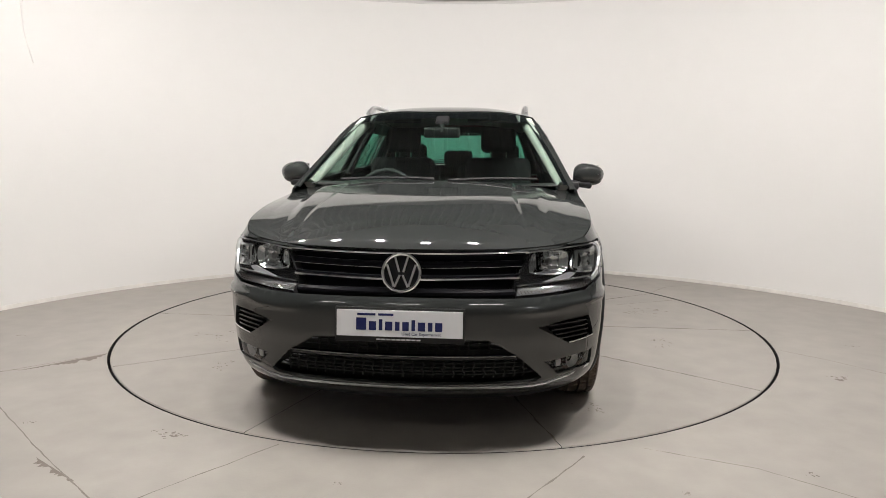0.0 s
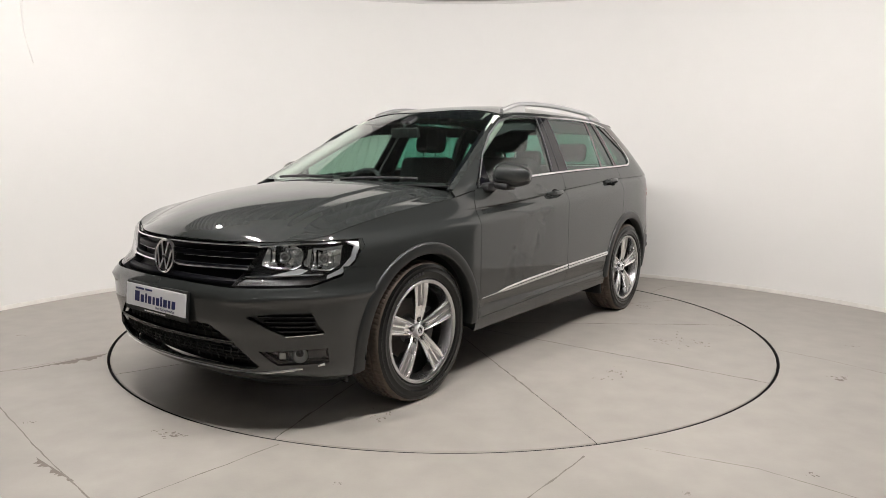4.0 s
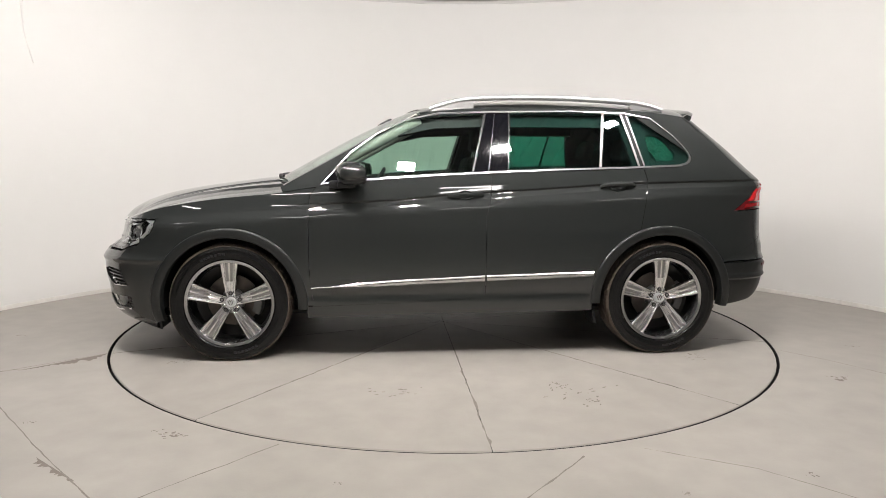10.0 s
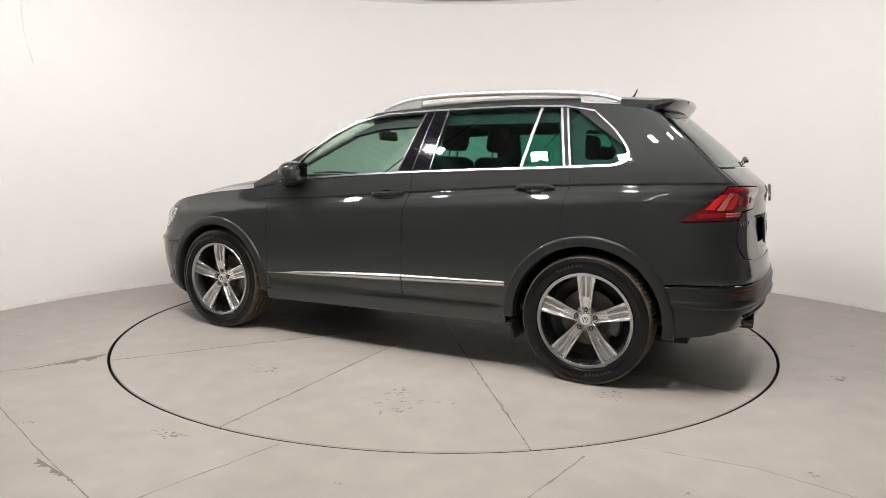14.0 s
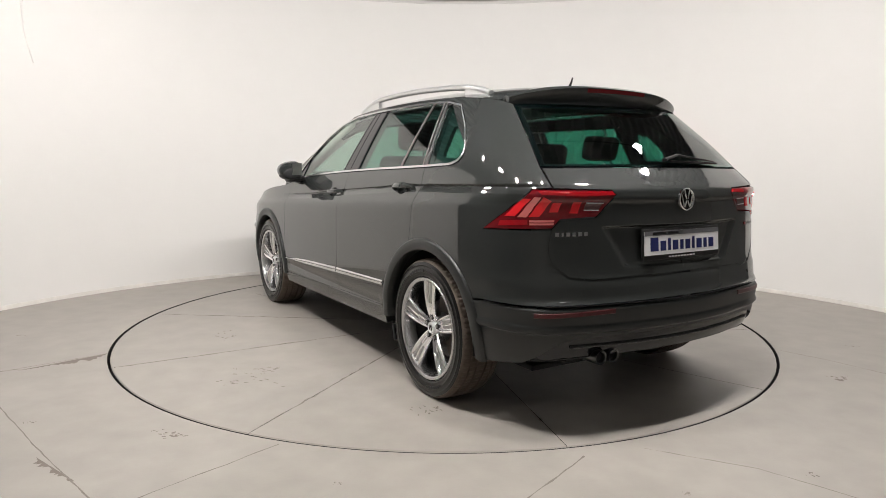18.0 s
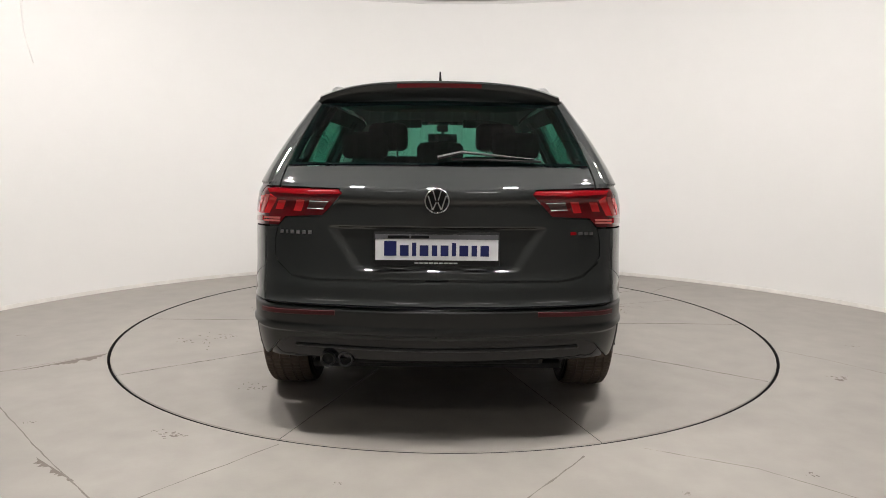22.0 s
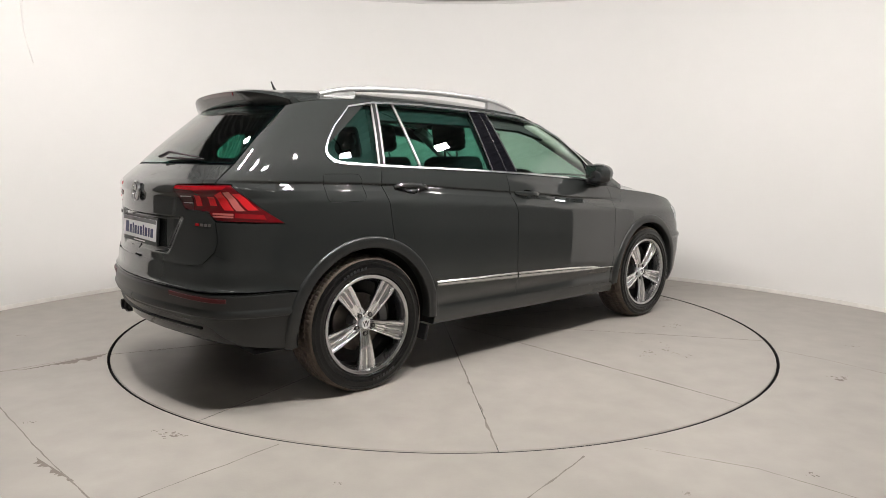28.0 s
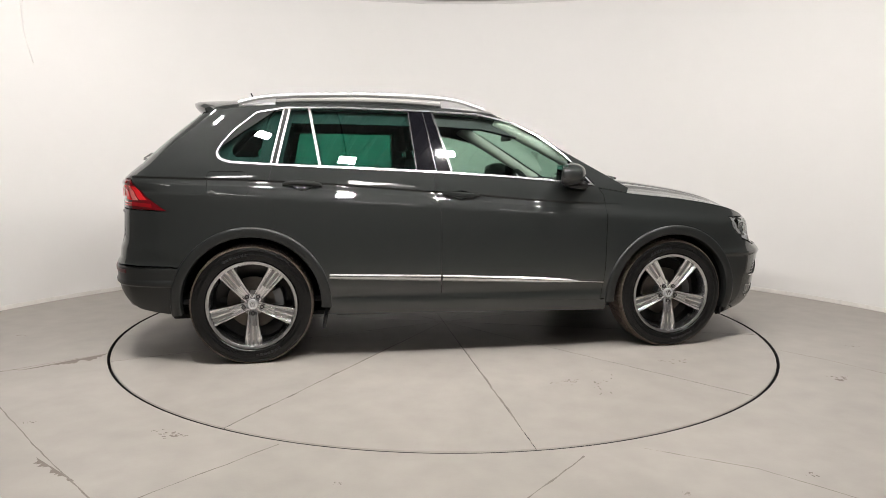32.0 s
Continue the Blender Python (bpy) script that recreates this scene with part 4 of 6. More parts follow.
        pane("mirror_sail", 0.775, 0.745, 0.655, 0.640, GLOSS_BLACK, 0.0)
        pane("front_door_window", 0.655, 0.640, -0.134, -0.235, GLASS, -0.006)
        pane("pillar_cover", -0.136, -0.237, -0.222, -0.286, GLOSS_BLACK, 0.0)
        pane("pillar_cover", -0.230, -0.292, -0.345, -0.378, GLOSS_BLACK, 0.0)
        # thin grey strips: the highlights on the rubber seals, put in as colour
        pane("seal_glint", -0.122, -0.223, -0.133, -0.234, SEAL_GLINT, 0.002)
        pane("seal_glint", -0.224, -0.287, -0.229, -0.291, SEAL_GLINT, 0.002)
        pane("seal_glint", -0.346, -0.379, -0.353, -0.386, SEAL_GLINT, 0.002)
        pane("rear_door_window", -0.345, -0.378, -0.925, -0.985, PRIVACY, -0.006)
        pane("window_divider", -0.925, -0.985, -0.940, -1.0, BRUSHED, 0.001)
        pane("quarter_light", -0.940, -1.0, -1.178, -1.105, PRIVACY, -0.006)
        pane("rear_door_frame", -1.178, -1.105, -1.190, -1.117, BRUSHED, 0.002)
        pane("pillar_cover", -1.190, -1.115, -1.212, -1.140, PAINT, 0.001)
        pane("rear_door_frame", -1.212, -1.140, -1.222, -1.150, BRUSHED, 0.002)
        tip = belt(-1.222, -1.455, 6, 0.012) + [(-1.484, 1.210), (-1.504, 1.220), (-1.515, 1.236), (-1.516, 1.254), (-1.508, 1.272), (-1.486, 1.305), (-1.428, 1.374), (-1.295, 1.484), (-1.152, 1.514)]
        panel("quarter_window", on("side", tip), PRIVACY, CAR, s, step=0.04, gap=0, lip=0.006, proud=-0.006).visible_shadow = False
        # mirror
        mir = part("door_mirror", mirror_shell(sg), PAINT, CAR, "body-coloured door mirror", smooth=True)
        low = mirror_shell(sg)
        for v in low.verts:
            v.co = (0.600 + (v.co.x - 0.605) * 0.97, sg * 0.940 + (v.co.y - sg * 0.945) * 0.96, 1.117 + (v.co.z - 1.140) * 0.80)
        part("lower_cover", low, BLACK, mir, "black lower mirror cover", smooth=True)
        bm = bmesh.new()
        box(bm, (0.11, 0.13, 0.04), (0.635, sg * 0.895, 1.075), 0.016, (sg * -8, 0, 0))
        box(bm, (0.09, 0.06, 0.05), (0.70, sg * 0.845, 1.066), 0.016, (0, 0, 0))
        part("arm", bm, BLACK, mir, smooth=True)
        bm = bmesh.new()
        box(bm, (0.004, 0.138, 0.092), (0.5375, sg * 0.945, 1.147), 0.002, (0, 4, sg * -8))
        part("mirror_glass", bm, MIRROR_FACE, mir)
        part("indicator", to_bm(*tube([(0.66, sg * 0.885, 1.135), (0.685, sg * 0.93, 1.135), (0.672, sg * 0.99, 1.137), (0.62, sg * 1.035, 1.14)], 0.005)), LENS, mir)
        # roof rail
        rail = [(0.12, 1.545), (0.04, 1.572), (-0.08, 1.602), (-0.26, 1.619), (-0.62, 1.626), (-0.98, 1.616), (-1.23, 1.599), (-1.34, 1.580), (-1.42, 1.556)]
        xs = np.linspace(0.12, -1.42, 40)
        zz = spline(rail)
        pts = [(x, sg * (0.565 - 0.02 * max(0, abs(x + 0.6) - 0.5)), float(zz(x))) for x in xs]
        rr = part("roof_rail", to_bm(*tube([(a, b, c - 0.002) for a, b, c in pts], 0.0155, 10, 1.05)), RAIL, CAR, "silver roof rail", smooth=True)
        for x0, x1 in ((0.11, -0.16), (-1.20, -1.40)):
            bm = bmesh.new()
            V = []
            for i in range(6):
                x = x0 + (x1 - x0) * i / 5
                y = 0.565 - 0.02 * max(0, abs(x + 0.6) - 0.5)
                zb, zt = float(roof(x, y)[2]) - 0.01, float(zz(x))
                V += [(x, sg * (y - 0.014), zb), (x, sg * (y + 0.014), zb), (x, sg * (y + 0.010), zt), (x, sg * (y - 0.010), zt)]
            to_bm(V, [(i * 4 + q, i * 4 + (q + 1) % 4, i * 4 + 4 + (q + 1) % 4, i * 4 + 4 + q) for i in range(5) for q in range(4)] + [(0, 1, 2, 3), (20, 21, 22, 23)], bm)
            part("rail_foot", bm, RAIL, rr)
        # air deflectors in front of the wheels
        bm = bmesh.new()
        box(bm, (0.02, 0.16, 0.05), (1.78, sg * 0.70, 0.205), 0.008, (0, 10, 0))
        part("air_deflector", bm, BLACK, CAR)
        bm = bmesh.new()
        box(bm, (0.02, 0.18, 0.09), (-0.915, sg * 0.77, 0.235), 0.008, (0, 12, 0))
        part("air_deflector", bm, BLACK, CAR)
    bm = bmesh.new()
    box(bm, (3.7, 1.2, 0.03), (0, 0, 0.235), 0.01)
    box(bm, (1.7, 1.66, 0.03), (0, 0, 0.28), 0.01)
    box(bm, (0.5, 1.0, 0.14), (-1.72, 0, 0.34), 0.03)
    box(bm, (0.5, 1.1, 0.08), (1.68, 0, 0.27), 0.03)
    part("underbody", bm, UNDER, CAR)


def mirror_shell(s):
    """A rounded housing, blunt at the back."""
    bm = bmesh.new()
    bmesh.ops.create_uvsphere(bm, u_segments=28, v_segments=16, radius=1)
    for v in bm.verts:
        x, y, z = v.co
        q = lambda c, p: math.copysign(abs(c) ** p, c)
        x, y, z = q(x, 0.85), q(y, 0.78), q(z, 0.85)
        x = max(x, -0.75)
        zz = z * (0.070 - 0.014 * y) if z > 0 else z * (0.064 + 0.004 * y)
        v.co = (0.605 + x * 0.088 - 0.03 * y, s * (0.945 + y * 0.098), 1.138 + zz * 0.94)
    return bm


def tail_end():
    def recess(P):
        y, z = np.abs(P[:, 1]), P[:, 2]
        edge = 0.322 + (z - 0.715) / 0.21 * 0.137
        k = np.clip((0.934 - z) / 0.010, 0, 1) * np.clip((z - 0.738) / 0.022, 0, 1) * np.clip((edge + 0.016 - y) / 0.050, 0, 1)
        return -0.014 * k * k * (3 - 2 * k)

    gate = rear((0, 0.711), (0.30, 0.706), (0.52, 0.701), (0.628, 0.717), (0.695, 0.775), (0.709, 0.82), (0.707, 0.868), (0.694, 0.924), (0.66, 0.962), (0.495, 0.972), (0.400, 1.07), (0.418, 1.089), (0.682, 1.097), (0.671, 1.182), (0.3, 1.186), (0, 1.187))
    g = panel("tailgate", mixed(*gate), PAINT, CAR, "B", step=0.010, bulge=recess)
    glass_out = rear((0, 1.192), (0.3, 1.191), (0.672, 1.189), (0.574, 1.487), (0.3, 1.494), (0, 1.496))
    w = panel("rear_window", mixed(*glass_out), PRIVACY, g, "B", lip=0.004, step=0.06)
    w.visible_shadow = False
    ring = mixed(*rear((0, 1.192), (0.3, 1.191), (0.672, 1.189), (0.574, 1.487), (0.3, 1.494), (0, 1.496), (0, 1.474), (0.3, 1.474), (0.553, 1.468), (0.645, 1.203), (0.3, 1.205), (0, 1.205)))
    panel("glass_border", ring, GLOSS_BLACK, g, "B", step=0.05, gap=0.001, lip=0, proud=-0.005)
    # bumper: painted top, satin lower part, dark slot
    top = rear((0, 0.705), (0.30, 0.70), (0.52, 0.695), (0.63, 0.711), (0.70, 0.77)) + side((-1.95, 0.695), (-1.74, 0.605), *arc(*ARCH_R, CUT, 146, 150, 2), (-1.80, 0.592)) + rear((0.74, 0.596), (0, 0.602))
    panel("rear_bumper", mixed(*top), PAINT, CAR, "B", step=0.03)

    def low_relief(P):
        z = P[:, 2]
        return -0.010 * np.clip((z - 0.578) / 0.004, 0, 1) + 0.009 * np.clip((0.506 - z) / 0.010, 0, 1) - 0.014 * np.clip((0.480 - z) / 0.012, 0, 1)

    low = rear((0, 0.598), (0.74, 0.592)) + side((-1.80, 0.588), *arc(*ARCH_R, CUT, 151, 186, 8), (-1.80, 0.30)) + rear((0.78, 0.325), (0.735, 0.375), (0.70, 0.415), (0.64, 0.440), (0.50, 0.449), (0.30, 0.452), (0, 0.454))
    lb = panel("lower_bumper", mixed(*low), CLAD, CAR, "B", step=0.011, bulge=low_relief, label="satin grey lower rear bumper")
    panel("diffuser", mixed(*rear((0, 0.462), (0.30, 0.460), (0.50, 0.457), (0.65, 0.448), (0.71, 0.424), (0.745, 0.380), (0.76, 0.332), (0.60, 0.338), (0.52, 0.345), (0, 0.350))), GLOSS_BLACK, CAR, "B", proud=-0.016, gap=0, lip=0.05, label="gloss black rear valance")
    bar("valance_edge", "rear", span(-0.62, 0.62, 0.405, 0.405, 40), 0.012, 0.02, BLACK, lb, -0.008)
    for s in (1, -1):
        bar("reflector", "rear", span(0.43, 0.775, 0.566, 0.556, 20), 0.021, 0.006, RED_DEEP, lb, 0.004, s, "thin red reflector")
    bar("crease_line", "rear", span(-0.74, 0.74, 0.597, 0.597, 40), 0.006, 0.004, GLOSS_BLACK, lb, 0.001)
    # twin exhaust
    for y in (0.472, 0.394):
        V, Fc = lathe([(0.026, 0.10), (0.026, 0.0), (0.032, -0.004), (0.034, 0.01), (0.034, 0.12)], 24, "x", (-2.162, y, 0.352))
        part("exhaust_tip", to_bm(V, Fc), mat("sooty_steel", (0.10, 0.10, 0.10), 0.3, 1.0), CAR, "dark steel exhaust tip", smooth=True)
        V, Fc = lathe([(0.001, 0.02), (0.026, 0.02)], 24, "x", (-2.162, y, 0.352))
        part("exhaust_bore", to_bm(V, Fc), UNDER, CAR)
    # spoiler
    V, Fc = [], []
    n = 33
    for i in range(n):
        y = -0.59 + 1.18 * i / (n - 1)
        f = abs(y) / 0.59
        zr = float(roof(-1.5, min(abs(y), 0.58))[2])
        xe = -1.745 + 0.13 * f ** 3
        drop = 0.035 * f ** 4
        ze = 1.582 - 0.024 * f ** 2 - drop
        k = max(0.25, 1 - f ** 6)
        V += [(-1.46, y, zr + 0.002), (-1.56, y, float(roof(-1.56, min(abs(y), 0.56))[2]) + 0.004 * k - 0.4 * drop), (xe + 0.03, y, ze + 0.006), (xe, y, ze - 0.006), (xe + 0.006, y, ze - 0.030), (xe + 0.055, y, ze - 0.088 * (0.6 + 0.4 * k)), (-1.60, y, ze - 0.088 * (0.6 + 0.4 * k))]
    Fc = [(i * 7 + q, i * 7 + q + 1, i * 7 + 8 + q, i * 7 + 7 + q) for i in range(n - 1) for q in range(6)] + [tuple(range(7)), tuple((n - 1) * 7 + q for q in range(7))]
    sp = part("roof_spoiler", to_bm(V, Fc), PAINT, CAR, "roof spoiler with a red brake light", smooth=True)
    bm = bmesh.new()
    V = []
    for i in range(17):
        y = -0.20 + 0.40 * i / 16
        x = -1.745 + 0.13 * (abs(y) / 0.59) ** 3
        z = 1.582 - 0.024 * (abs(y) / 0.59) ** 2
        V += [(x - 0.003, y, z - 0.010), (x + 0.002, y, z - 0.028), (x + 0.010, y, z - 0.028), (x + 0.008, y, z - 0.010)]
    part("brake_light", to_bm(V, [(i * 4 + q, i * 4 + (q + 1) % 4, i * 4 + 4 + (q + 1) % 4, i * 4 + 4 + q) for i in range(16) for q in range(4)] + [(0, 1, 2, 3), (64, 65, 66, 67)], bm), mat("unlit_brake_lens", (0.13, 0.004, 0.008), 0.15, coat=0.6), sp, "high dark red brake light")
    # aerial
    part("aerial", to_bm(*tube([(-1.36, 0, 1.595), (-1.375, 0, 1.615), (-1.392, 0, 1.64), (-1.405, 0, 1.672)], [0.017, 0.010, 0.006, 0.004])), BLACK, CAR, smooth=True)
    # rear wiper
    wp = part("rear_wiper", to_bm(*tube([spot("rear", 0.0, 1.205, 0.025) @ Vector((0, 0, 0)), spot("rear", -0.10, 1.222, 0.035).translation, spot("rear", -0.42, 1.205, 0.018).translation], [0.014, 0.011, 0.005], 8, 0.6)), BLACK, CAR, "black rear wiper", smooth=True)
    part("blade", to_bm(*tube([spot("rear", -0.06, 1.208, 0.012).translation, spot("rear", -0.25, 1.204, 0.012).translation, spot("rear", -0.45, 1.200, 0.012).translation], 0.005)), BLACK, wp)
    # lamps
    for s, sg in (("L", 1), ("R", -1)):
        out = rear((0.400, 1.071), (0.492, 0.974), (0.660, 0.965), (0.694, 0.926)) + side((-1.80, 0.914)) + rear((0.757, 1.093), (0.418, 1.088))
        lamp = panel("tail_lamp", mixed(*out), RED_DARK, CAR, s, step=0.02, lip=0.02, label="red tail lamp cluster")
        blocks = [
            # the three slanted outer blocks put the wall's pinkish reflection into the colour
            ("lens_or_sheen_block", RED_LIT, rear((0.827, 0.976), (0.806, 0.975), (0.766, 1.052), (0.787, 1.052))),
            ("lens_or_sheen_block", RED_PALE, rear((0.800, 0.973), (0.778, 0.973), (0.737, 1.058), (0.758, 1.060))),
            ("lens_or_sheen_block", RED_LIT, rear((0.772, 0.975), (0.740, 0.976), (0.698, 1.044), (0.729, 1.061))),
            ("lens_or_sheen_block", RED_LIT, rear((0.706, 0.995), (0.670, 0.996), (0.654, 1.037), (0.690, 1.036))),
            ("lens_or_sheen_block", RED_LIT, rear((0.620, 0.992), (0.585, 0.990), (0.568, 1.040), (0.604, 1.040))),
            ("lens_strip", RED_PALE, rear((0.770, 0.961), (0.684, 0.963), (0.685, 0.954), (0.770, 0.952))),
            ("lens_strip", RED_PALE, rear((0.770, 0.948), (0.686, 0.950), (0.687, 0.942), (0.770, 0.940))),
            ("lens_strip", RED, rear((0.836, 0.955), (0.775, 0.963), (0.775, 0.942), (0.840, 0.932))),
            ("top_strip", RED, rear((0.735, 1.070), (0.745, 1.084), (0.42, 1.082), (0.405, 1.068), (0.56, 1.062))),
        ]
        for nm, m, o in blocks:
            panel(nm, mixed(*o, step=0.02), m, lamp, s, step=0.015, gap=0, lip=0.004, proud=0.003)
        ring = mixed(*rear((0.545, 1.036), (0.462, 1.034), (0.485, 1.002), (0.556, 1.004)), step=0.02)
        panel("reversing_lens", ring, mat("smoked_lens", (0.10, 0.05, 0.05), 0.1, coat=0.6), lamp, s, step=0.02, gap=0, lip=0.004, proud=0.003)
        for a, b, c, d in ((0.545, 0.462, 1.036, 1.034), (0.556, 0.485, 1.004, 1.002)):
            bar("lens_edge", "rear", span(a, b, c, d, 4), 0.003, 0.003, SILVER, lamp, 0.006, sg)
    # model name at the left and four-wheel badge at the right, as plain bars
    nb = new("model_badge")
    nb.parent = CAR
    for i, (a, wd) in enumerate(((0.674, 0.020), (0.650, 0.012), (0.626, 0.022), (0.600, 0.020), (0.573, 0.022), (0.545, 0.022))):
        bm = bmesh.new()
        box(bm, (wd * 0.85, 0.017, 0.003), (0, 0, 0.0015), 0.001)
        ob = part("letter_bar", bm, ALLOY_RIM, nb)
        ob.matrix_basis = spot("rear", a, 0.901, 0.001)
    nb = new("drive_badge")
    nb.parent = CAR
    for a, wd, m in ((-0.585, 0.030, RED), (-0.617, 0.024, STEEL), (-0.643, 0.022, STEEL), (-0.667, 0.018, STEEL)):
        bm = bmesh.new()
        box(bm, (wd * 0.9, 0.013, 0.003), (0, 0, 0.0015), 0.001)
        ob = part("badge_bar", bm, m, nb)
        ob.matrix_basis = spot("rear", a, 0.903, 0.001)


def roundel(x, z, r, way, tilt):
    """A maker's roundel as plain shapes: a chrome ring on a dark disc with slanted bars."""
    e = new("maker_badge")
    e.parent = CAR
    e.matrix_basis = pose(x, 0, z, 0, -90 + tilt, 0) if way < 0 else pose(x, 0, z, 0, 90 + tilt, 0)
    part("ring", to_bm(*lathe([(r * 0.83, 0.0), (r * 0.86, 0.010), (r * 0.93, 0.014), (r, 0.010), (r, 0.0)], 48, "z")), CHROME, e, smooth=True)
    part("disc", to_bm(*lathe([(0.001, 0.004), (r * 0.85, 0.004)], 48, "z")), GLOSS_BLACK, e)
    # x points down the badge here
    for y0, y1, x0, x1 in ((0.33, 0.10, -0.80, -0.02), (-0.33, -0.10, -0.80, -0.02), (0.72, 0.36, -0.42, 0.70), (-0.72, -0.36, -0.42, 0.70), (0.06, 0.34, 0.10, 0.72), (-0.06, -0.34, 0.10, 0.72)):
        a, b = Vector((x0 * r, y0 * r, 0.009)), Vector((x1 * r, y1 * r, 0.009))
        if way < 0:
            a.x, b.x = -a.x, -b.x
        bm = bmesh.new()
        d = b - a
        box(bm, (d.length, r * 0.13, 0.008), (a + b) / 2, 0.002, (0, 0, math.degrees(math.atan2(d.y, d.x))))
        part("slanted_bar", bm, CHROME, e)
    return e


def words(text, size, material, parent, m, name="lettering"):
    """Plain lettering in the built-in font, as a mesh."""
    cu = bpy.data.curves.new(name, "FONT")
    cu.body, cu.size, cu.align_x, cu.align_y, cu.extrude = text, size, "CENTER", "CENTER", 0.0003
    tmp = new(name, cu)
    me = bpy.data.meshes.new_from_object(tmp.evaluated_get(bpy.context.evaluated_depsgraph_get()))
    bpy.data.objects.remove(tmp)
    me.materials.clear()
    me.materials.append(material)
    ob = new(name, me)
    ob.parent = parent
    ob.matrix_basis = m
    return ob


def plate(x, z, way, tilt, top_dark):
    e = tagged(new("number_plate"), "white dealer's plate with navy lettering in a black holder")
    e.parent = CAR
    # plate space: x to the reader's right, y up, z towards the reader
    e.matrix_basis = pose(x, 0, z, 0, 0, 90 * way) @ pose(0, 0, 0, 90 + tilt, 0, 0)
    bm = bmesh.new()
    box(bm, (0.53, 0.142, 0.012), (0, -0.006, -0.006), 0.003)
    part("holder", bm, BLACK, e, "black plate holder")
    bm = bmesh.new()
    box(bm, (0.516, 0.108, 0.004), (0, 0.0, 0.003), 0.001)
    part("plate_face", bm, PLATE, e, "white plate face")
    # the dealer's name as navy bars in the rhythm of its letters
    k = 1.0 if top_dark else 0.80
    xs, low = -0.221 * k, -0.036 if top_dark else -0.028
    for wd, h in ((0.052, 0.062), (0.037, 0.045), (0.018, 0.056), (0.037, 0.045), (0.023, 0.045), (0.033, 0.045), (0.018, 0.056), (0.037, 0.045), (0.023, 0.045), (0.036, 0.045)):
        bm = bmesh.new()
        box(bm, (wd * k, h * k, 0.001), (xs + wd * k / 2, low + h * k / 2, 0.0056), 0.0)
        part("name_bar", bm, INK, e)
        xs += (wd + 0.0140) * k
    if top_dark:
        bm = bmesh.new()
        box(bm, (0.516, 0.020, 0.001), (0, 0.044, 0.0056))
        part("grey_band", bm, mat("plate_grey_band", (0.12, 0.12, 0.13), 0.4), e)
        for i, wd in enumerate((0.09, 0.075)):
            bm = bmesh.new()
            box(bm, (wd, 0.011, 0.001), (-0.16 + i * 0.09, 0.044, 0.0064))
            part("name_bar", bm, GLOSS_BLACK, e)
    else:
        for i, (wd, dx) in enumerate(((0.075, -0.135), (0.062, -0.055))):
            bm = bmesh.new()
            box(bm, (wd, 0.009, 0.001), (dx, 0.036, 0.0056))
            part("name_bar", bm, INK, e)
        words("Used Car Supermarket", 0.017, INK, e, pose(0.09, -0.041, 0.0056))
    bm = bmesh.new()
    for i in range(9):
        box(bm, (0.017, 0.006, 0.001), (-0.085 + i * 0.0205, -0.066, 0.0006))
    part("address_bar", bm, PLATE, e)
    return e


BEZEL = mat("dark_bezel", (0.036, 0.036, 0.038), 0.22, 0.0)
MIRROR_BOWL = mat("mirror_bowl", (0.80, 0.81, 0.82), 0.10, 1.0)
RIB = mat("smoked_rib", (0.055, 0.042, 0.038), 0.25)


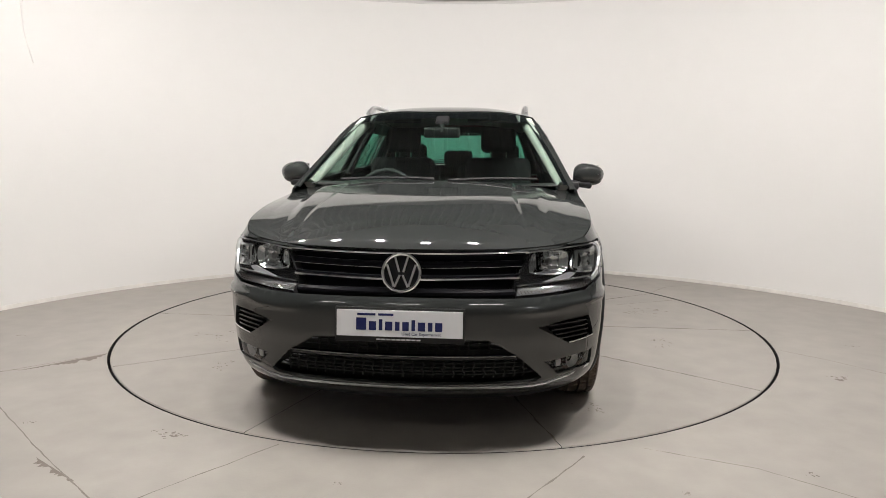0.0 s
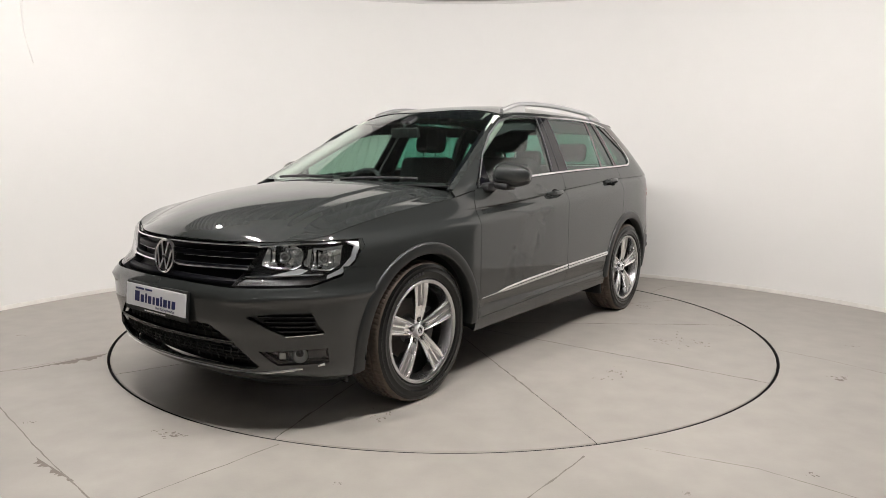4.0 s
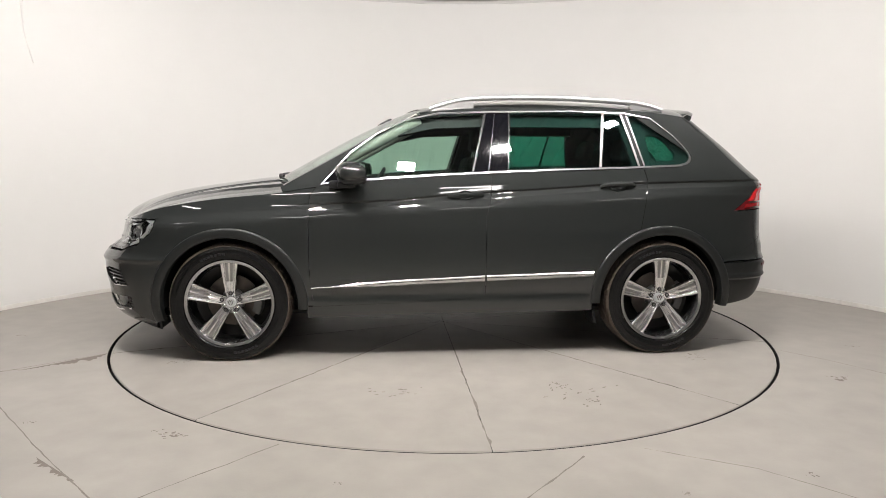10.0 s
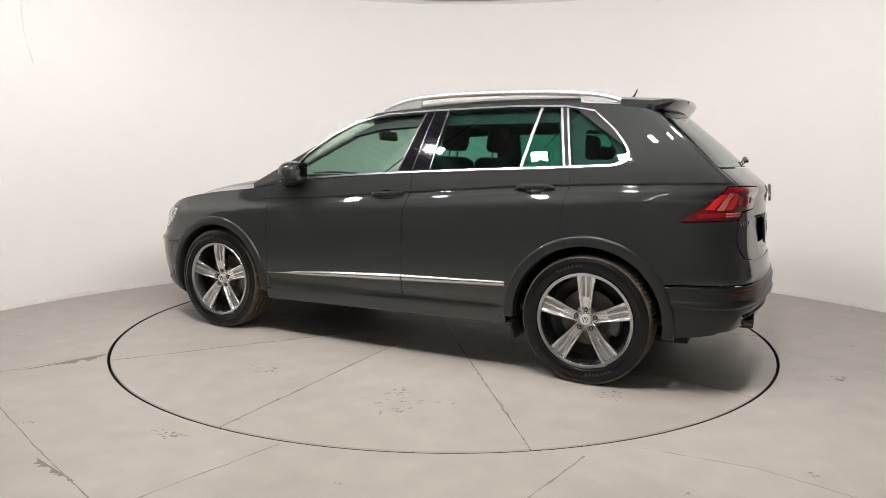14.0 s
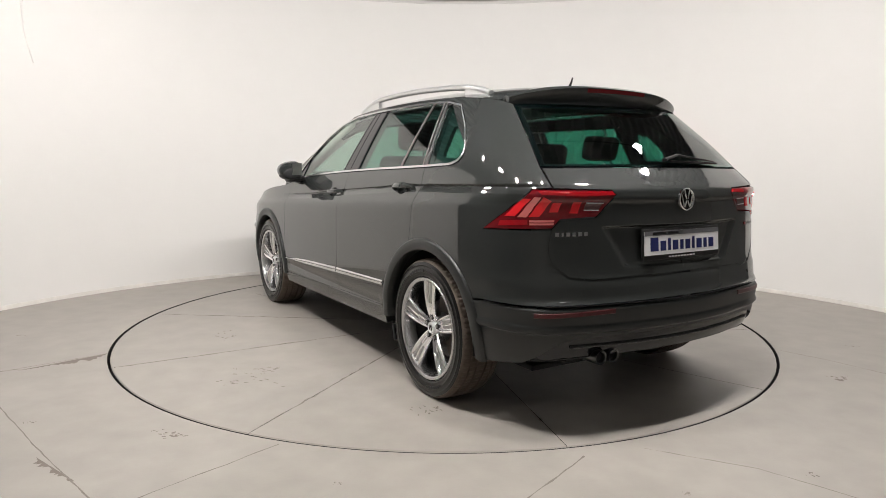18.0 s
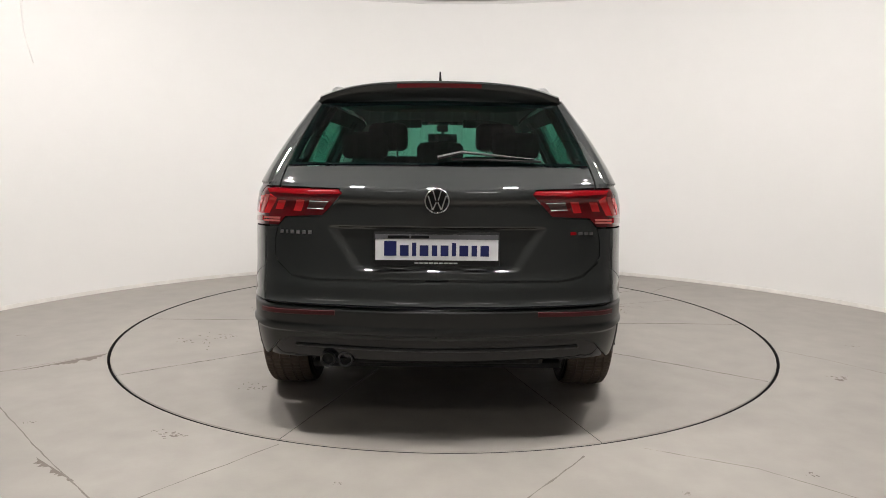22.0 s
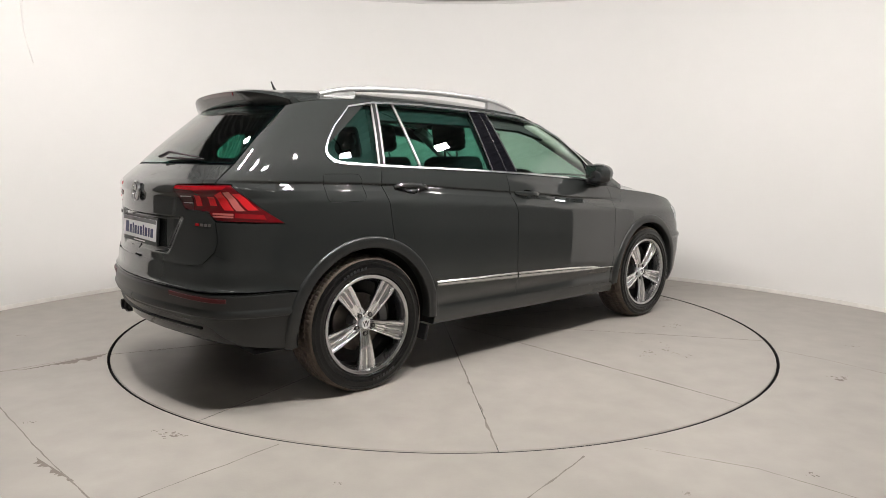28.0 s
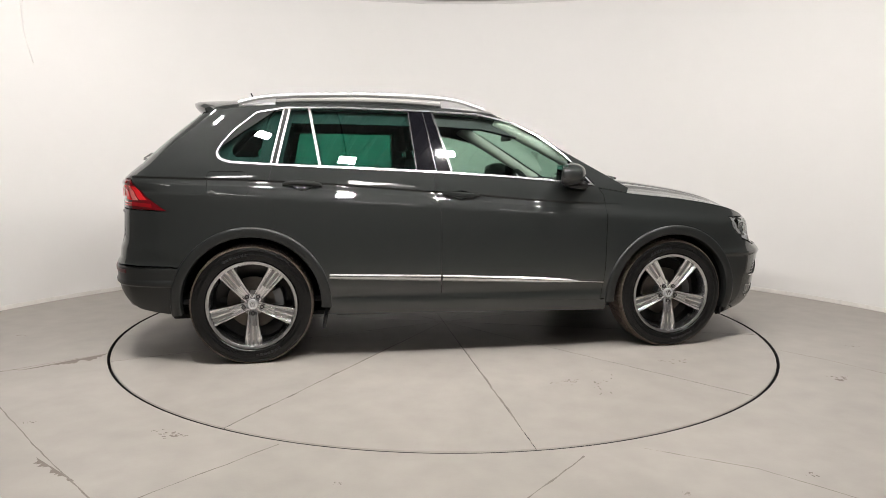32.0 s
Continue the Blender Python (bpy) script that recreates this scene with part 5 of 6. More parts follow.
def nose():
    # bumper with openings
    bum = front((0, 0.658), (0.469, 0.654), (0.60, 0.657)) + side((1.99, 0.663), (1.868, 0.705), (1.838, 0.733), *arc(*ARCH_F, CUT, 59, -15, 16), (1.80, 0.215)) + front((0.62, 0.225), (0.3, 0.222), (0, 0.220), (0, 0.286), (0.34, 0.288), (0.560, 0.291), (0.585, 0.303), (0.488, 0.402), (0.362, 0.480), (0.2, 0.487), (0, 0.488))
    intake = mixed(*front((0.560, 0.530), (0.676, 0.552), (0.790, 0.553), (0.818, 0.455), (0.700, 0.443)))
    fog = mixed(*front((0.593, 0.376), (0.817, 0.388), (0.812, 0.318), (0.655, 0.310)))

    def relief(P):
        z, y = P[:, 2], np.abs(P[:, 1])
        return 0.012 * np.exp(-(((z - 0.600 - 0.05 * np.clip(y - 0.5, 0, 1)) / 0.016) ** 2)) * np.clip((y - 0.42) / 0.15, 0, 1)

    fb = panel("front_bumper", mixed(*bum), PAINT, CAR, "B", step=0.02, holes=[intake, fog], bulge=relief)
    for s, sg in (("L", 1), ("R", -1)):
        b = panel("side_intake", intake, BLACK, CAR, s, gap=0, lip=0, proud=-0.03, label="black slatted side intake")
        for z in (0.465, 0.487, 0.509, 0.531):
            bar("slat", "front", span(0.60 + (0.54 - z) * 0.9, 0.80, z, z, 8), 0.009, 0.02, GLOSS_BLACK, b, -0.010, sg)
        bar("intake_edge", "front", span(0.70, 0.815, 0.446, 0.456, 6), 0.006, 0.01, CHROME, b, 0.003, sg)
        f = panel("fog_lamp", fog, GLOSS_BLACK, CAR, s, gap=0, lip=0, proud=-0.035, label="fog lamp behind a clear lens")
        panel("fog_lens", fog, LENS, f, s, gap=0.003, lip=0.01, proud=-0.006).visible_shadow = False
        V, Fc = lathe([(0.001, -0.010), (0.02, -0.006), (0.032, 0.004), (0.036, 0.012)], 24, "z")
        o = part("fog_reflector", to_bm(V, Fc), ALLOY_DARK, f, smooth=True)
        o.matrix_basis = spot("front", 0.735, 0.352, -0.03, sg)
        bm = bmesh.new()
        box(bm, (0.03, 0.03, 0.01), (0, 0, 0), 0.004)
        o = part("fog_reflector", bm, ALLOY_DARK, f)
        o.matrix_basis = spot("front", 0.675, 0.345, -0.028, sg)
    # lower grille
    lg = panel("lower_grille", mixed(*front((0, 0.19), (0.34, 0.19), (0.76, 0.20), (0.70, 0.300), (0.56, 0.410), (0.41, 0.500), (0.2, 0.505), (0, 0.505))), UNDER, CAR, "B", gap=0, lip=0, proud=-0.055, label="black lower grille")
    for z in (0.310, 0.330, 0.350, 0.370, 0.425, 0.445, 0.465):
        w = float(np.interp(z, [0.29, 0.40, 0.48], [0.60, 0.48, 0.36])) - 0.015
        bar("slat", "front", span(-w, w, z, z, 44), 0.006, 0.014, UNDER, lg, -0.034)
    for row, (z0, z1) in enumerate(((0.292, 0.388), (0.412, 0.480))):
        for k in range(-13, 14):
            a = k * 0.043 + (0.02 if row else 0.0)
            if abs(a) < (0.52 if row == 0 else 0.38):
                rib = [m.translation for m in spots("front", [a + 0.010 * (i % 2) for i in range(5)], [z0 + (z1 - z0) * i / 4 for i in range(5)], -0.034)]
                part("mesh_rib", to_bm(*tube(rib, 0.004, 5)), UNDER, lg)
    bar("cross_bar", "front", span(-0.478, 0.478, 0.400, 0.400, 44), 0.018, 0.03, GLOSS_BLACK, lg, -0.004)
    bar("cross_bar_edge", "front", span(-0.478, 0.478, 0.409, 0.409, 44), 0.003, 0.006, ALLOY_DARK, lg, -0.001)
    # bright lip that turns up at the corners
    pts = [(-0.80, 0.312), (-0.70, 0.288), (-0.60, 0.272)] + span(-0.55, 0.55, 0.268, 0.268, 36) + [(0.60, 0.272), (0.70, 0.288), (0.80, 0.312)]
    bar("lip_strip", "front", pts, 0.014, 0.012, CHROME, fb, 0.005, label="bright strip along the bumper lip")
    panel("chin", mixed(*front((0, 0.224), (0.60, 0.224)), *side((1.80, 0.213), (1.80, 0.15)), *front((0.5, 0.16), (0, 0.16))), BLACK, CAR, "B", gap=0, lip=0.03, step=0.04, proud=-0.004)
    # main grille
    gr = panel("grille", mixed(*front((0, 0.663), (0.462, 0.659), (0.525, 0.822), (0.5, 0.832), (0, 0.833))), SATIN_BLACK, CAR, "B", proud=-0.05, gap=0, lip=0, label="black grille with chrome bars")
    for z, h, m, pr, dp, w in ((0.828, 0.007, CHROME, 0.004, 0.02, 0.520), (0.783, 0.026, SATIN_BLACK, -0.012, 0.035, 0.500), (0.770, 0.002, CHROME, -0.010, 0.006, 0.498), (0.724, 0.010, CHROME, 0.003, 0.03, 0.483), (0.737, 0.010, SATIN_BLACK, -0.006, 0.03, 0.487), (0.683, 0.034, SATIN_BLACK, -0.008, 0.04, 0.468)):
        bar("grille_bar", "front", span(-w, w, z, z, 44), h, dp, m, gr, pr)
    roundel(2.198, 0.752, 0.083, 1, -8)
    # headlamps
    for s, sg in (("L", 1), ("R", -1)):
        out = front((0.466, 0.660), (0.60, 0.663)) + side((1.985, 0.670), (1.868, 0.713), (1.80, 0.77), (1.750, 0.852)) + front((0.80, 0.856), (0.65, 0.846), (0.530, 0.829))
        uv = mixed(*out)
        lamp = panel("headlamp", uv, BEZEL, CAR, s, gap=0.003, lip=-0.052, proud=-0.055, label="clear headlamp with chrome reflectors")
        panel("lens", uv, LENS, lamp, s, gap=0.002, lip=0.0, step=0.03).visible_shadow = False

        # two bright reflector boxes with a bulb bowl and fins in each
        def dish(P, ya, yb):
            y, z = np.abs(P[:, 1]), P[:, 2]
            a = np.clip((y - ya) / (yb - ya) * 2 - 1, -1, 1)
            b = np.clip((z - 0.745) / 0.075 * 2 - 1, -1, 1)
            return -0.034 * (1 - np.abs(a) ** 3) * (1 - np.abs(b) ** 3)

        for ya, yb, box_out in ((0.535, 0.700, front((0.535, 0.742), (0.552, 0.814), (0.695, 0.826), (0.694, 0.756), (0.66, 0.742))), (0.725, 0.845, front((0.722, 0.752), (0.745, 0.828)) + side((1.84, 0.845), (1.875, 0.758), (1.91, 0.748)))):
            bowl = panel("reflector_bowl", mixed(*box_out, step=0.02), MIRROR_BOWL, lamp, s, step=0.009, gap=0, lip=0.006, proud=-0.014, bulge=lambda P, ya=ya, yb=yb: dish(P, ya, yb), label="chrome reflector bowl")
            yc = ya + (yb - ya) * 0.52
            V, Fc = lathe([(0.001, 0.004), (0.006, 0.002), (0.009, -0.004), (0.010, -0.03)], 20, "z")
            o = part("bulb_cap", to_bm(V, Fc), ALLOY_DARK, lamp, smooth=True)
            o.matrix_basis = spot("front", yc, 0.785, -0.026, sg)
            V, Fc = lathe([(0.012, -0.016), (0.017, -0.006), (0.019, -0.006), (0.021, -0.020)], 24, "z")
            o = part("bulb_ring", to_bm(V, Fc), CHROME, lamp, smooth=True)
            o.matrix_basis = spot("front", yc, 0.785, -0.022, sg)
            for f in (0.16, 0.30, 0.80):
                bm = bmesh.new()
                box(bm, (0.003, 0.060, 0.022), (0, 0, 0), 0.001)
                o = part("reflector_fin", bm, GLOSS_BLACK if f == 0.30 else CHROME, bowl)
                o.matrix_basis = spot("front", ya + (yb - ya) * f, 0.786, -0.032, sg)
        bar("chrome_edge", "front", span(0.476, 0.60, 0.696, 0.700, 6) + span(0.63, 0.80, 0.703, 0.716, 8), 0.008, 0.02, CHROME, lamp, -0.006, sg)
        panel("chrome_blade", mixed(*front((0.585, 0.702), (0.705, 0.738), (0.735, 0.732), (0.70, 0.708))), SILVER, lamp, s, gap=0, lip=0.01, proud=-0.008, step=0.02)
        panel("chrome_blade", mixed(*side((1.930, 0.696), (1.868, 0.716), (1.802, 0.772), (1.755, 0.842), (1.757, 0.852), (1.825, 0.855), (1.792, 0.838), (1.818, 0.785), (1.872, 0.734), (1.925, 0.712))), SILVER, lamp, s, gap=0, lip=0.01, proud=-0.006, step=0.015)
        panel("chrome_blade", mixed(*front((0.728, 0.752), (0.728, 0.82), (0.743, 0.826), (0.741, 0.752))), CHROME, lamp, s, gap=0, lip=0.012, proud=-0.008, step=0.02)
        bar("top_edge", "front", span(0.510, 0.62, 0.824, 0.838, 6) + span(0.65, 0.82, 0.841, 0.853, 8), 0.007, 0.01, CHROME, lamp, -0.003, sg)
        ribs = panel("indicator", mixed(*front((0.472, 0.663), (0.60, 0.666)), *side((1.985, 0.673), (1.90, 0.702)), *front((0.80, 0.702), (0.62, 0.692), (0.480, 0.690))), BLACK, lamp, s, gap=0, lip=0.01, proud=-0.014, step=0.02, label="dark ribbed indicator strip")
        for k in range(22):
            a = 0.482 + k * 0.0145
            bm = bmesh.new()
            box(bm, (0.005, 0.020, 0.006), (0, 0, 0), 0.001)
            o = part("rib", bm, RIB, ribs)
            o.matrix_basis = spot("front", a, 0.677 + 0.010 * max(0, (a - 0.6) / 0.2), -0.014, sg)
    # wipers
    for y0, y1 in ((-0.52, 0.02), (0.10, 0.60)):
        pts = [Vector(screen(np.array(y0 + (y1 - y0) * i / 8), np.array(1.092 + 0.012 * math.sin(i / 8 * 2.4)))) + Vector((0.018, 0, 0.012)) for i in range(9)]
        part("wiper", to_bm(*tube(pts, 0.008)), BLACK, CAR)


def cabin():
    def seat(name, x, y, parent=CAR):
        e = new(name)
        e.parent = parent
        e.matrix_basis = pose(x, y, 0)
        bm = bmesh.new()
        box(bm, (0.52, 0.50, 0.16), (0.10, 0, 0.62), 0.06, (0, -6, 0), 3)
        box(bm, (0.40, 0.42, 0.22), (0.10, 0, 0.45), 0.03)
        part("cushion", bm, FABRIC, e, smooth=True)
        bm = bmesh.new()
        box(bm, (0.15, 0.50, 0.62), (-0.24, 0, 0.94), 0.06, (0, -14, 0), 3)
        part("backrest", bm, FABRIC, e, smooth=True)
        bm = bmesh.new()
        box(bm, (0.10, 0.27, 0.19), (-0.335, 0, 1.375), 0.045, (0, -8, 0), 3)
        part("headrest", bm, FABRIC, e, smooth=True)
        bm = bmesh.new()
        for dy in (-0.06, 0.06):
            to_bm(*tube([(-0.30, dy, 1.18), (-0.325, dy, 1.34)], 0.007), bm)
        part("headrest_post", bm, CHROME, e)
        return e

    seat("front_seat", 0.02, 0.37)
    seat("front_seat", 0.02, -0.37)
    e = new("rear_bench")
    e.parent = CAR
    bm = bmesh.new()
    box(bm, (0.50, 1.30, 0.18), (-0.78, 0, 0.62), 0.06, (0, -6, 0), 3)
    part("cushion", bm, FABRIC, e, smooth=True)
    for y, w in ((0.32, 0.64), (-0.40, 0.48)):
        bm = bmesh.new()
        box(bm, (0.15, w, 0.58), (-1.09, y, 0.90), 0.055, (0, -18, 0), 3)
        part("backrest", bm, FABRIC, e, smooth=True)
    for y, z in ((0.42, 1.295), (0.0, 1.24), (-0.42, 1.295)):
        bm = bmesh.new()
        box(bm, (0.09, 0.26, 0.15), (-1.215, y, z), 0.04, (0, -12, 0), 3)
        part("headrest", bm, FABRIC, e, smooth=True)
    # dashboard
    bm = bmesh.new()
    V = []
    for i in range(15):
        y = -0.74 + 1.48 * i / 14
        hump = 0.035 * math.exp(-(((y + 0.37) / 0.16) ** 2))
        V += [(1.06 - 0.16 * abs(y) ** 2, y, 1.065), (0.72, y, 1.075 + hump), (0.60, y, 1.05 + hump), (0.57, y, 0.98), (0.66, y, 0.70)]
    part("dashboard", to_bm(V, [(i * 5 + q, i * 5 + q + 1, i * 5 + 6 + q, i * 5 + 5 + q) for i in range(14) for q in range(4)], bm), TRIM_DARK, CAR, smooth=True)
    # steering wheel
    e = new("steering_wheel")
    e.parent = CAR
    e.matrix_basis = pose(0.50, -0.37, 0.985, 0, 62, 0)
    V, Fc = lathe([(0.185 + 0.016 * math.cos(t), 0.016 * math.sin(t)) for t in np.linspace(0, 2 * math.pi, 10)[:-1]], 40, "z", closed=True)
    part("rim", to_bm(V, Fc), TRIM_DARK, e, smooth=True)
    bm = bmesh.new()
    box(bm, (0.13, 0.16, 0.05), (0, 0, -0.01), 0.02)
    box(bm, (0.03, 0.36, 0.02), (0, 0, -0.01), 0.006)
    box(bm, (0.18, 0.04, 0.02), (0.09, 0, -0.01), 0.006)
    part("hub", bm, TRIM_DARK, e, smooth=True)
    # interior mirror and sensor box
    bm = bmesh.new()
    box(bm, (0.03, 0.24, 0.07), (0.44, 0, 1.40), 0.014, (0, 12, 0), 3)
    mm = part("interior_mirror", bm, BLACK, CAR, smooth=True)
    part("stalk", to_bm(*tube([(0.45, 0, 1.40), (0.44, 0, 1.47)], 0.014)), BLACK, mm)
    bm = bmesh.new()
    box(bm, (0.10, 0.09, 0.03), (0.40, 0, 1.482), 0.012, (0, 28, 0))
    part("sensor_box", bm, BLACK, mm)
    # sun visors
    for y in (0.34, -0.34):
        bm = bmesh.new()
        box(bm, (0.12, 0.36, 0.016), (0.235, y, 1.50), 0.007, (0, 24, 0))
        part("sun_visor", bm, VISOR, CAR)
    # headliner, floor, pillars, boot cover
    V, Fc = [], []
    nx, ny = 16, 13
    for i in range(nx):
        x = 0.24 - 1.80 * i / (nx - 1)
        wd = float(half_width(x, ROOF_SIDE(x))) - 0.03
        for j in range(ny):
            y = -wd + 2 * wd * j / (ny - 1)
            V.append((x, y, float(roof(x, y)[2]) - 0.035))
    Fc = [(i * ny + j, i * ny + j + 1, i * ny + ny + j + 1, i * ny + ny + j) for i in range(nx - 1) for j in range(ny - 1)]
    part("headliner", to_bm(V, Fc), HEADLINER, CAR, "pale fabric headliner", smooth=True)
    bm = bmesh.new()
    box(bm, (2.9, 1.50, 0.04), (-0.55, 0, 0.36), 0.01)
    box(bm, (0.04, 1.40, 0.6), (-1.98, 0, 0.72), 0.01, (0, 8, 0))
    box(bm, (0.70, 1.30, 0.02), (-1.60, 0, 1.02), 0.006)
    box(bm, (1.0, 0.22, 0.34), (0.18, 0, 0.55), 0.03)
    box(bm, (0.06, 1.5, 0.5), (1.0, 0, 0.65), 0.01)
    part("cabin_floor", bm, TRIM_DARK, CAR)
    for s in "LR":
        cards = on("side", [(0.78, 0.42)] + belt(0.80, -1.20, 14, -0.01) + [(-1.9, 1.15), (-1.9, 0.75), (-1.2, 0.85), (-0.85, 0.42)])
        panel("door_card", cards, TRIM_DARK, CAR, s, step=0.08, gap=0, lip=0, proud=-0.06)
        for b0, b1, t0, t1 in ((-0.15, -0.33, -0.25, -0.37), (-1.17, -1.24, -1.09, -1.17)):
            o = panel("pillar_trim", on("side", [(b0, 1.13), (t0, 1.50), (t1, 1.50), (b1, 1.13)]), TRIM_DARK, CAR, s, step=0.06, gap=0, lip=0.02, proud=-0.03)
        sg = 1 if s == "L" else -1
        line = [(pillar_x(z) - 0.075, sg * (float(half_width(pillar_x(z), z)) - 0.062), z) for z in np.linspace(1.07, 1.47, 10)]
        part("pillar_trim", to_bm(*tube(line, [0.036 + 0.010 * i / 9 for i in range(10)], 10)), HEADLINER, CAR, "pale fabric screen pillar trim", smooth=True)
        ring = on("side", [(-1.17, 1.15), (-1.10, 1.53), (-1.30, 1.52), (-1.48, 1.42), (-1.66, 1.24), (-1.66, 1.12)])
        opening = on("side", rounded([(-1.28, 1.24), (-1.26, 1.41), (-1.36, 1.40), (-1.45, 1.29), (-1.43, 1.24)], 0.03))
        panel("pillar_trim", ring, TRIM_DARK, CAR, s, step=0.05, gap=0, lip=0.02, proud=-0.035, holes=[opening])
        head = [(0.42, 1.40), (0.20, 1.50), (-0.2, 1.53), (-1.15, 1.535), (-1.15, 1.455), (-0.2, 1.452), (0.10, 1.438), (0.34, 1.385)]
        panel("header_trim", on("side", head), TRIM_DARK, CAR, s, step=0.05, gap=0, lip=0.02, proud=-0.04)


def wheel_parts(w, first):
    # tyre: sidewall, and a tread with ring grooves and cross cuts
    wall_o = [(0.266, 0.098), (0.268, 0.109), (0.273, 0.1135), (0.276, 0.1165), (0.285, 0.118), (0.300, 0.1185), (0.302, 0.1200), (0.306, 0.1200), (0.308, 0.1185), (0.326, 0.1165), (0.329, 0.1175), (0.333, 0.1155), (0.345, 0.1110)]
    V, Fc = lathe(wall_o, 96)
    V = [(x, y * (1 + 0.05 * max(0.0, -z - 0.30) / 0.06), max(z, -0.3532)) for x, y, z in V]
    V2, F2 = lathe([(r, -h) for r, h in wall_o], 96)
    V2 = [(x, y, max(z, -0.3532)) for x, y, z in V2]
    bm = to_bm(V, Fc)
    to_bm(V2, F2, bm)
    ty = part("tyre", bm, RUBBER, w, "black tyre with a dusty tread", smooth=True)
    tr = [(0.345, 0.1110), (0.352, 0.1055), (0.3575, 0.094), (0.360, 0.074), (0.352, 0.073), (0.352, 0.063), (0.3615, 0.062), (0.362, 0.032), (0.353, 0.031), (0.353, 0.021), (0.362, 0.020)]
    prof = tr + [(r, -h) for r, h in tr[::-1]]
    n = 264
    V, Fc = lathe(prof, n)
    k = len(prof)
    out = []
    for i in range(n):
        for q in range(k):
            x, y, z = V[i * k + q]
            if i % 3 == 0 and prof[q][0] > 0.355:
                f = 0.988
                x, z = x * f, z * f
            out.append((x, y, z))
    # the tyre stands flat on the ground and bulges a little there
    out = [(x, y * (1 + 0.05 * max(0.0, -z - 0.30) / 0.06), max(z, -0.3535)) for x, y, z in out]
    part("tread", to_bm(out, Fc), TREAD, ty, "dusty brown tyre tread")
    # sidewall lettering as plain bars
    for c in (60, 240):
        for i in range(7):
            a = radians(c + i * 4.2)
            bm = bmesh.new()
            box(bm, (0.016, 0.002, 0.014), (0.302 * math.cos(a), 0.1205, 0.302 * math.sin(a)), 0, (0, 90 - math.degrees(a), 0))
            part("sidewall_bar", bm, BLACK, ty)
    rim = part("rim", to_bm(*lathe([(0.266, 0.098), (0.2665, 0.110), (0.2635, 0.1135), (0.254, 0.1125), (0.247, 0.108), (0.243, 0.094), (0.240, 0.060), (0.234, 0.03), (0.230, -0.10), (0.250, -0.105)], 80)), ALLOY_RIM, w, "polished alloy rim", smooth=True)
    half = ((1.0, -0.035), (1.0, -0.010), (0.97, 0.000), (0.88, 0.0055), (0.74, 0.0065), (0.62, 0.003), (0.55, -0.004), (0.50, -0.0075), (0.44, -0.004), (0.30, -0.001), (0.12, -0.0015), (0.05, -0.004))
    sec = [(-f, d) for f, d in half] + [(f, d) for f, d in half[::-1]]
    k = len(sec)
    for i in range(5):
        # spoke: two bright rounded ridges, and a grey twin band between grooves
        V = []
        rows = ((0.030, 0.027, 0.060), (0.070, 0.033, 0.076), (0.13, 0.041, 0.087), (0.19, 0.049, 0.092), (0.235, 0.054, 0.092), (0.254, 0.056, 0.100))
        for r, hw, y in rows:
            V += [(f * hw, y + d, r) for f, d in sec]
        Fc = [(a * k + q, a * k + (q + 1) % k, a * k + k + (q + 1) % k, a * k + k + q) for a in range(5) for q in range(k)] + [tuple(range(k)), tuple(range(5 * k, 6 * k))]
        sp = part("spoke", to_bm(V, Fc), ALLOY, w, smooth=True)
        sp.matrix_basis = pose(0, 0, 0, 0, first - 90 + 72 * i, 0)
        for side_sign in (-1, 1):
            V = []
            for r, hw, y in rows[2:]:
                V += [(side_sign * 0.44 * hw, y - 0.0036, r), (side_sign * 0.30 * hw, y - 0.0004, r), (side_sign * 0.12 * hw, y - 0.0010, r), (side_sign * 0.07 * hw, y - 0.0040, r)]
            Fc = [(a * 4 + q, a * 4 + (q + 1) % 4, a * 4 + 4 + (q + 1) % 4, a * 4 + 4 + q) for a in range(3) for q in range(4)] + [(0, 1, 2, 3), (12, 13, 14, 15)]
            part("hollow", to_bm(V, Fc), ALLOY_DARK, sp, "grey spoke hollow", smooth=True)
        a = radians(first + 72 * i)
        at = (0.055 * math.cos(a), 0, 0.055 * math.sin(a))
        part("bolt_recess", to_bm(*lathe([(0.001, 0.0775), (0.0125, 0.0775), (0.0135, 0.072)], 16, "y", at)), BLACK, w)
        part("wheel_bolt", to_bm(*lathe([(0.001, 0.0805), (0.006, 0.0805), (0.0075, 0.076)], 12, "y", at)), STEEL, w)
    part("hub", to_bm(*lathe([(0.001, 0.060), (0.05, 0.060), (0.066, 0.056), (0.074, 0.035), (0.074, -0.02)], 40)), ALLOY_DARK, w, smooth=True)
    cap = part("hub_cap", to_bm(*lathe([(0.001, 0.082), (0.020, 0.082), (0.0215, 0.085), (0.027, 0.085), (0.030, 0.080), (0.031, 0.06)], 32)), SILVER, w, smooth=True)
    bm = bmesh.new()
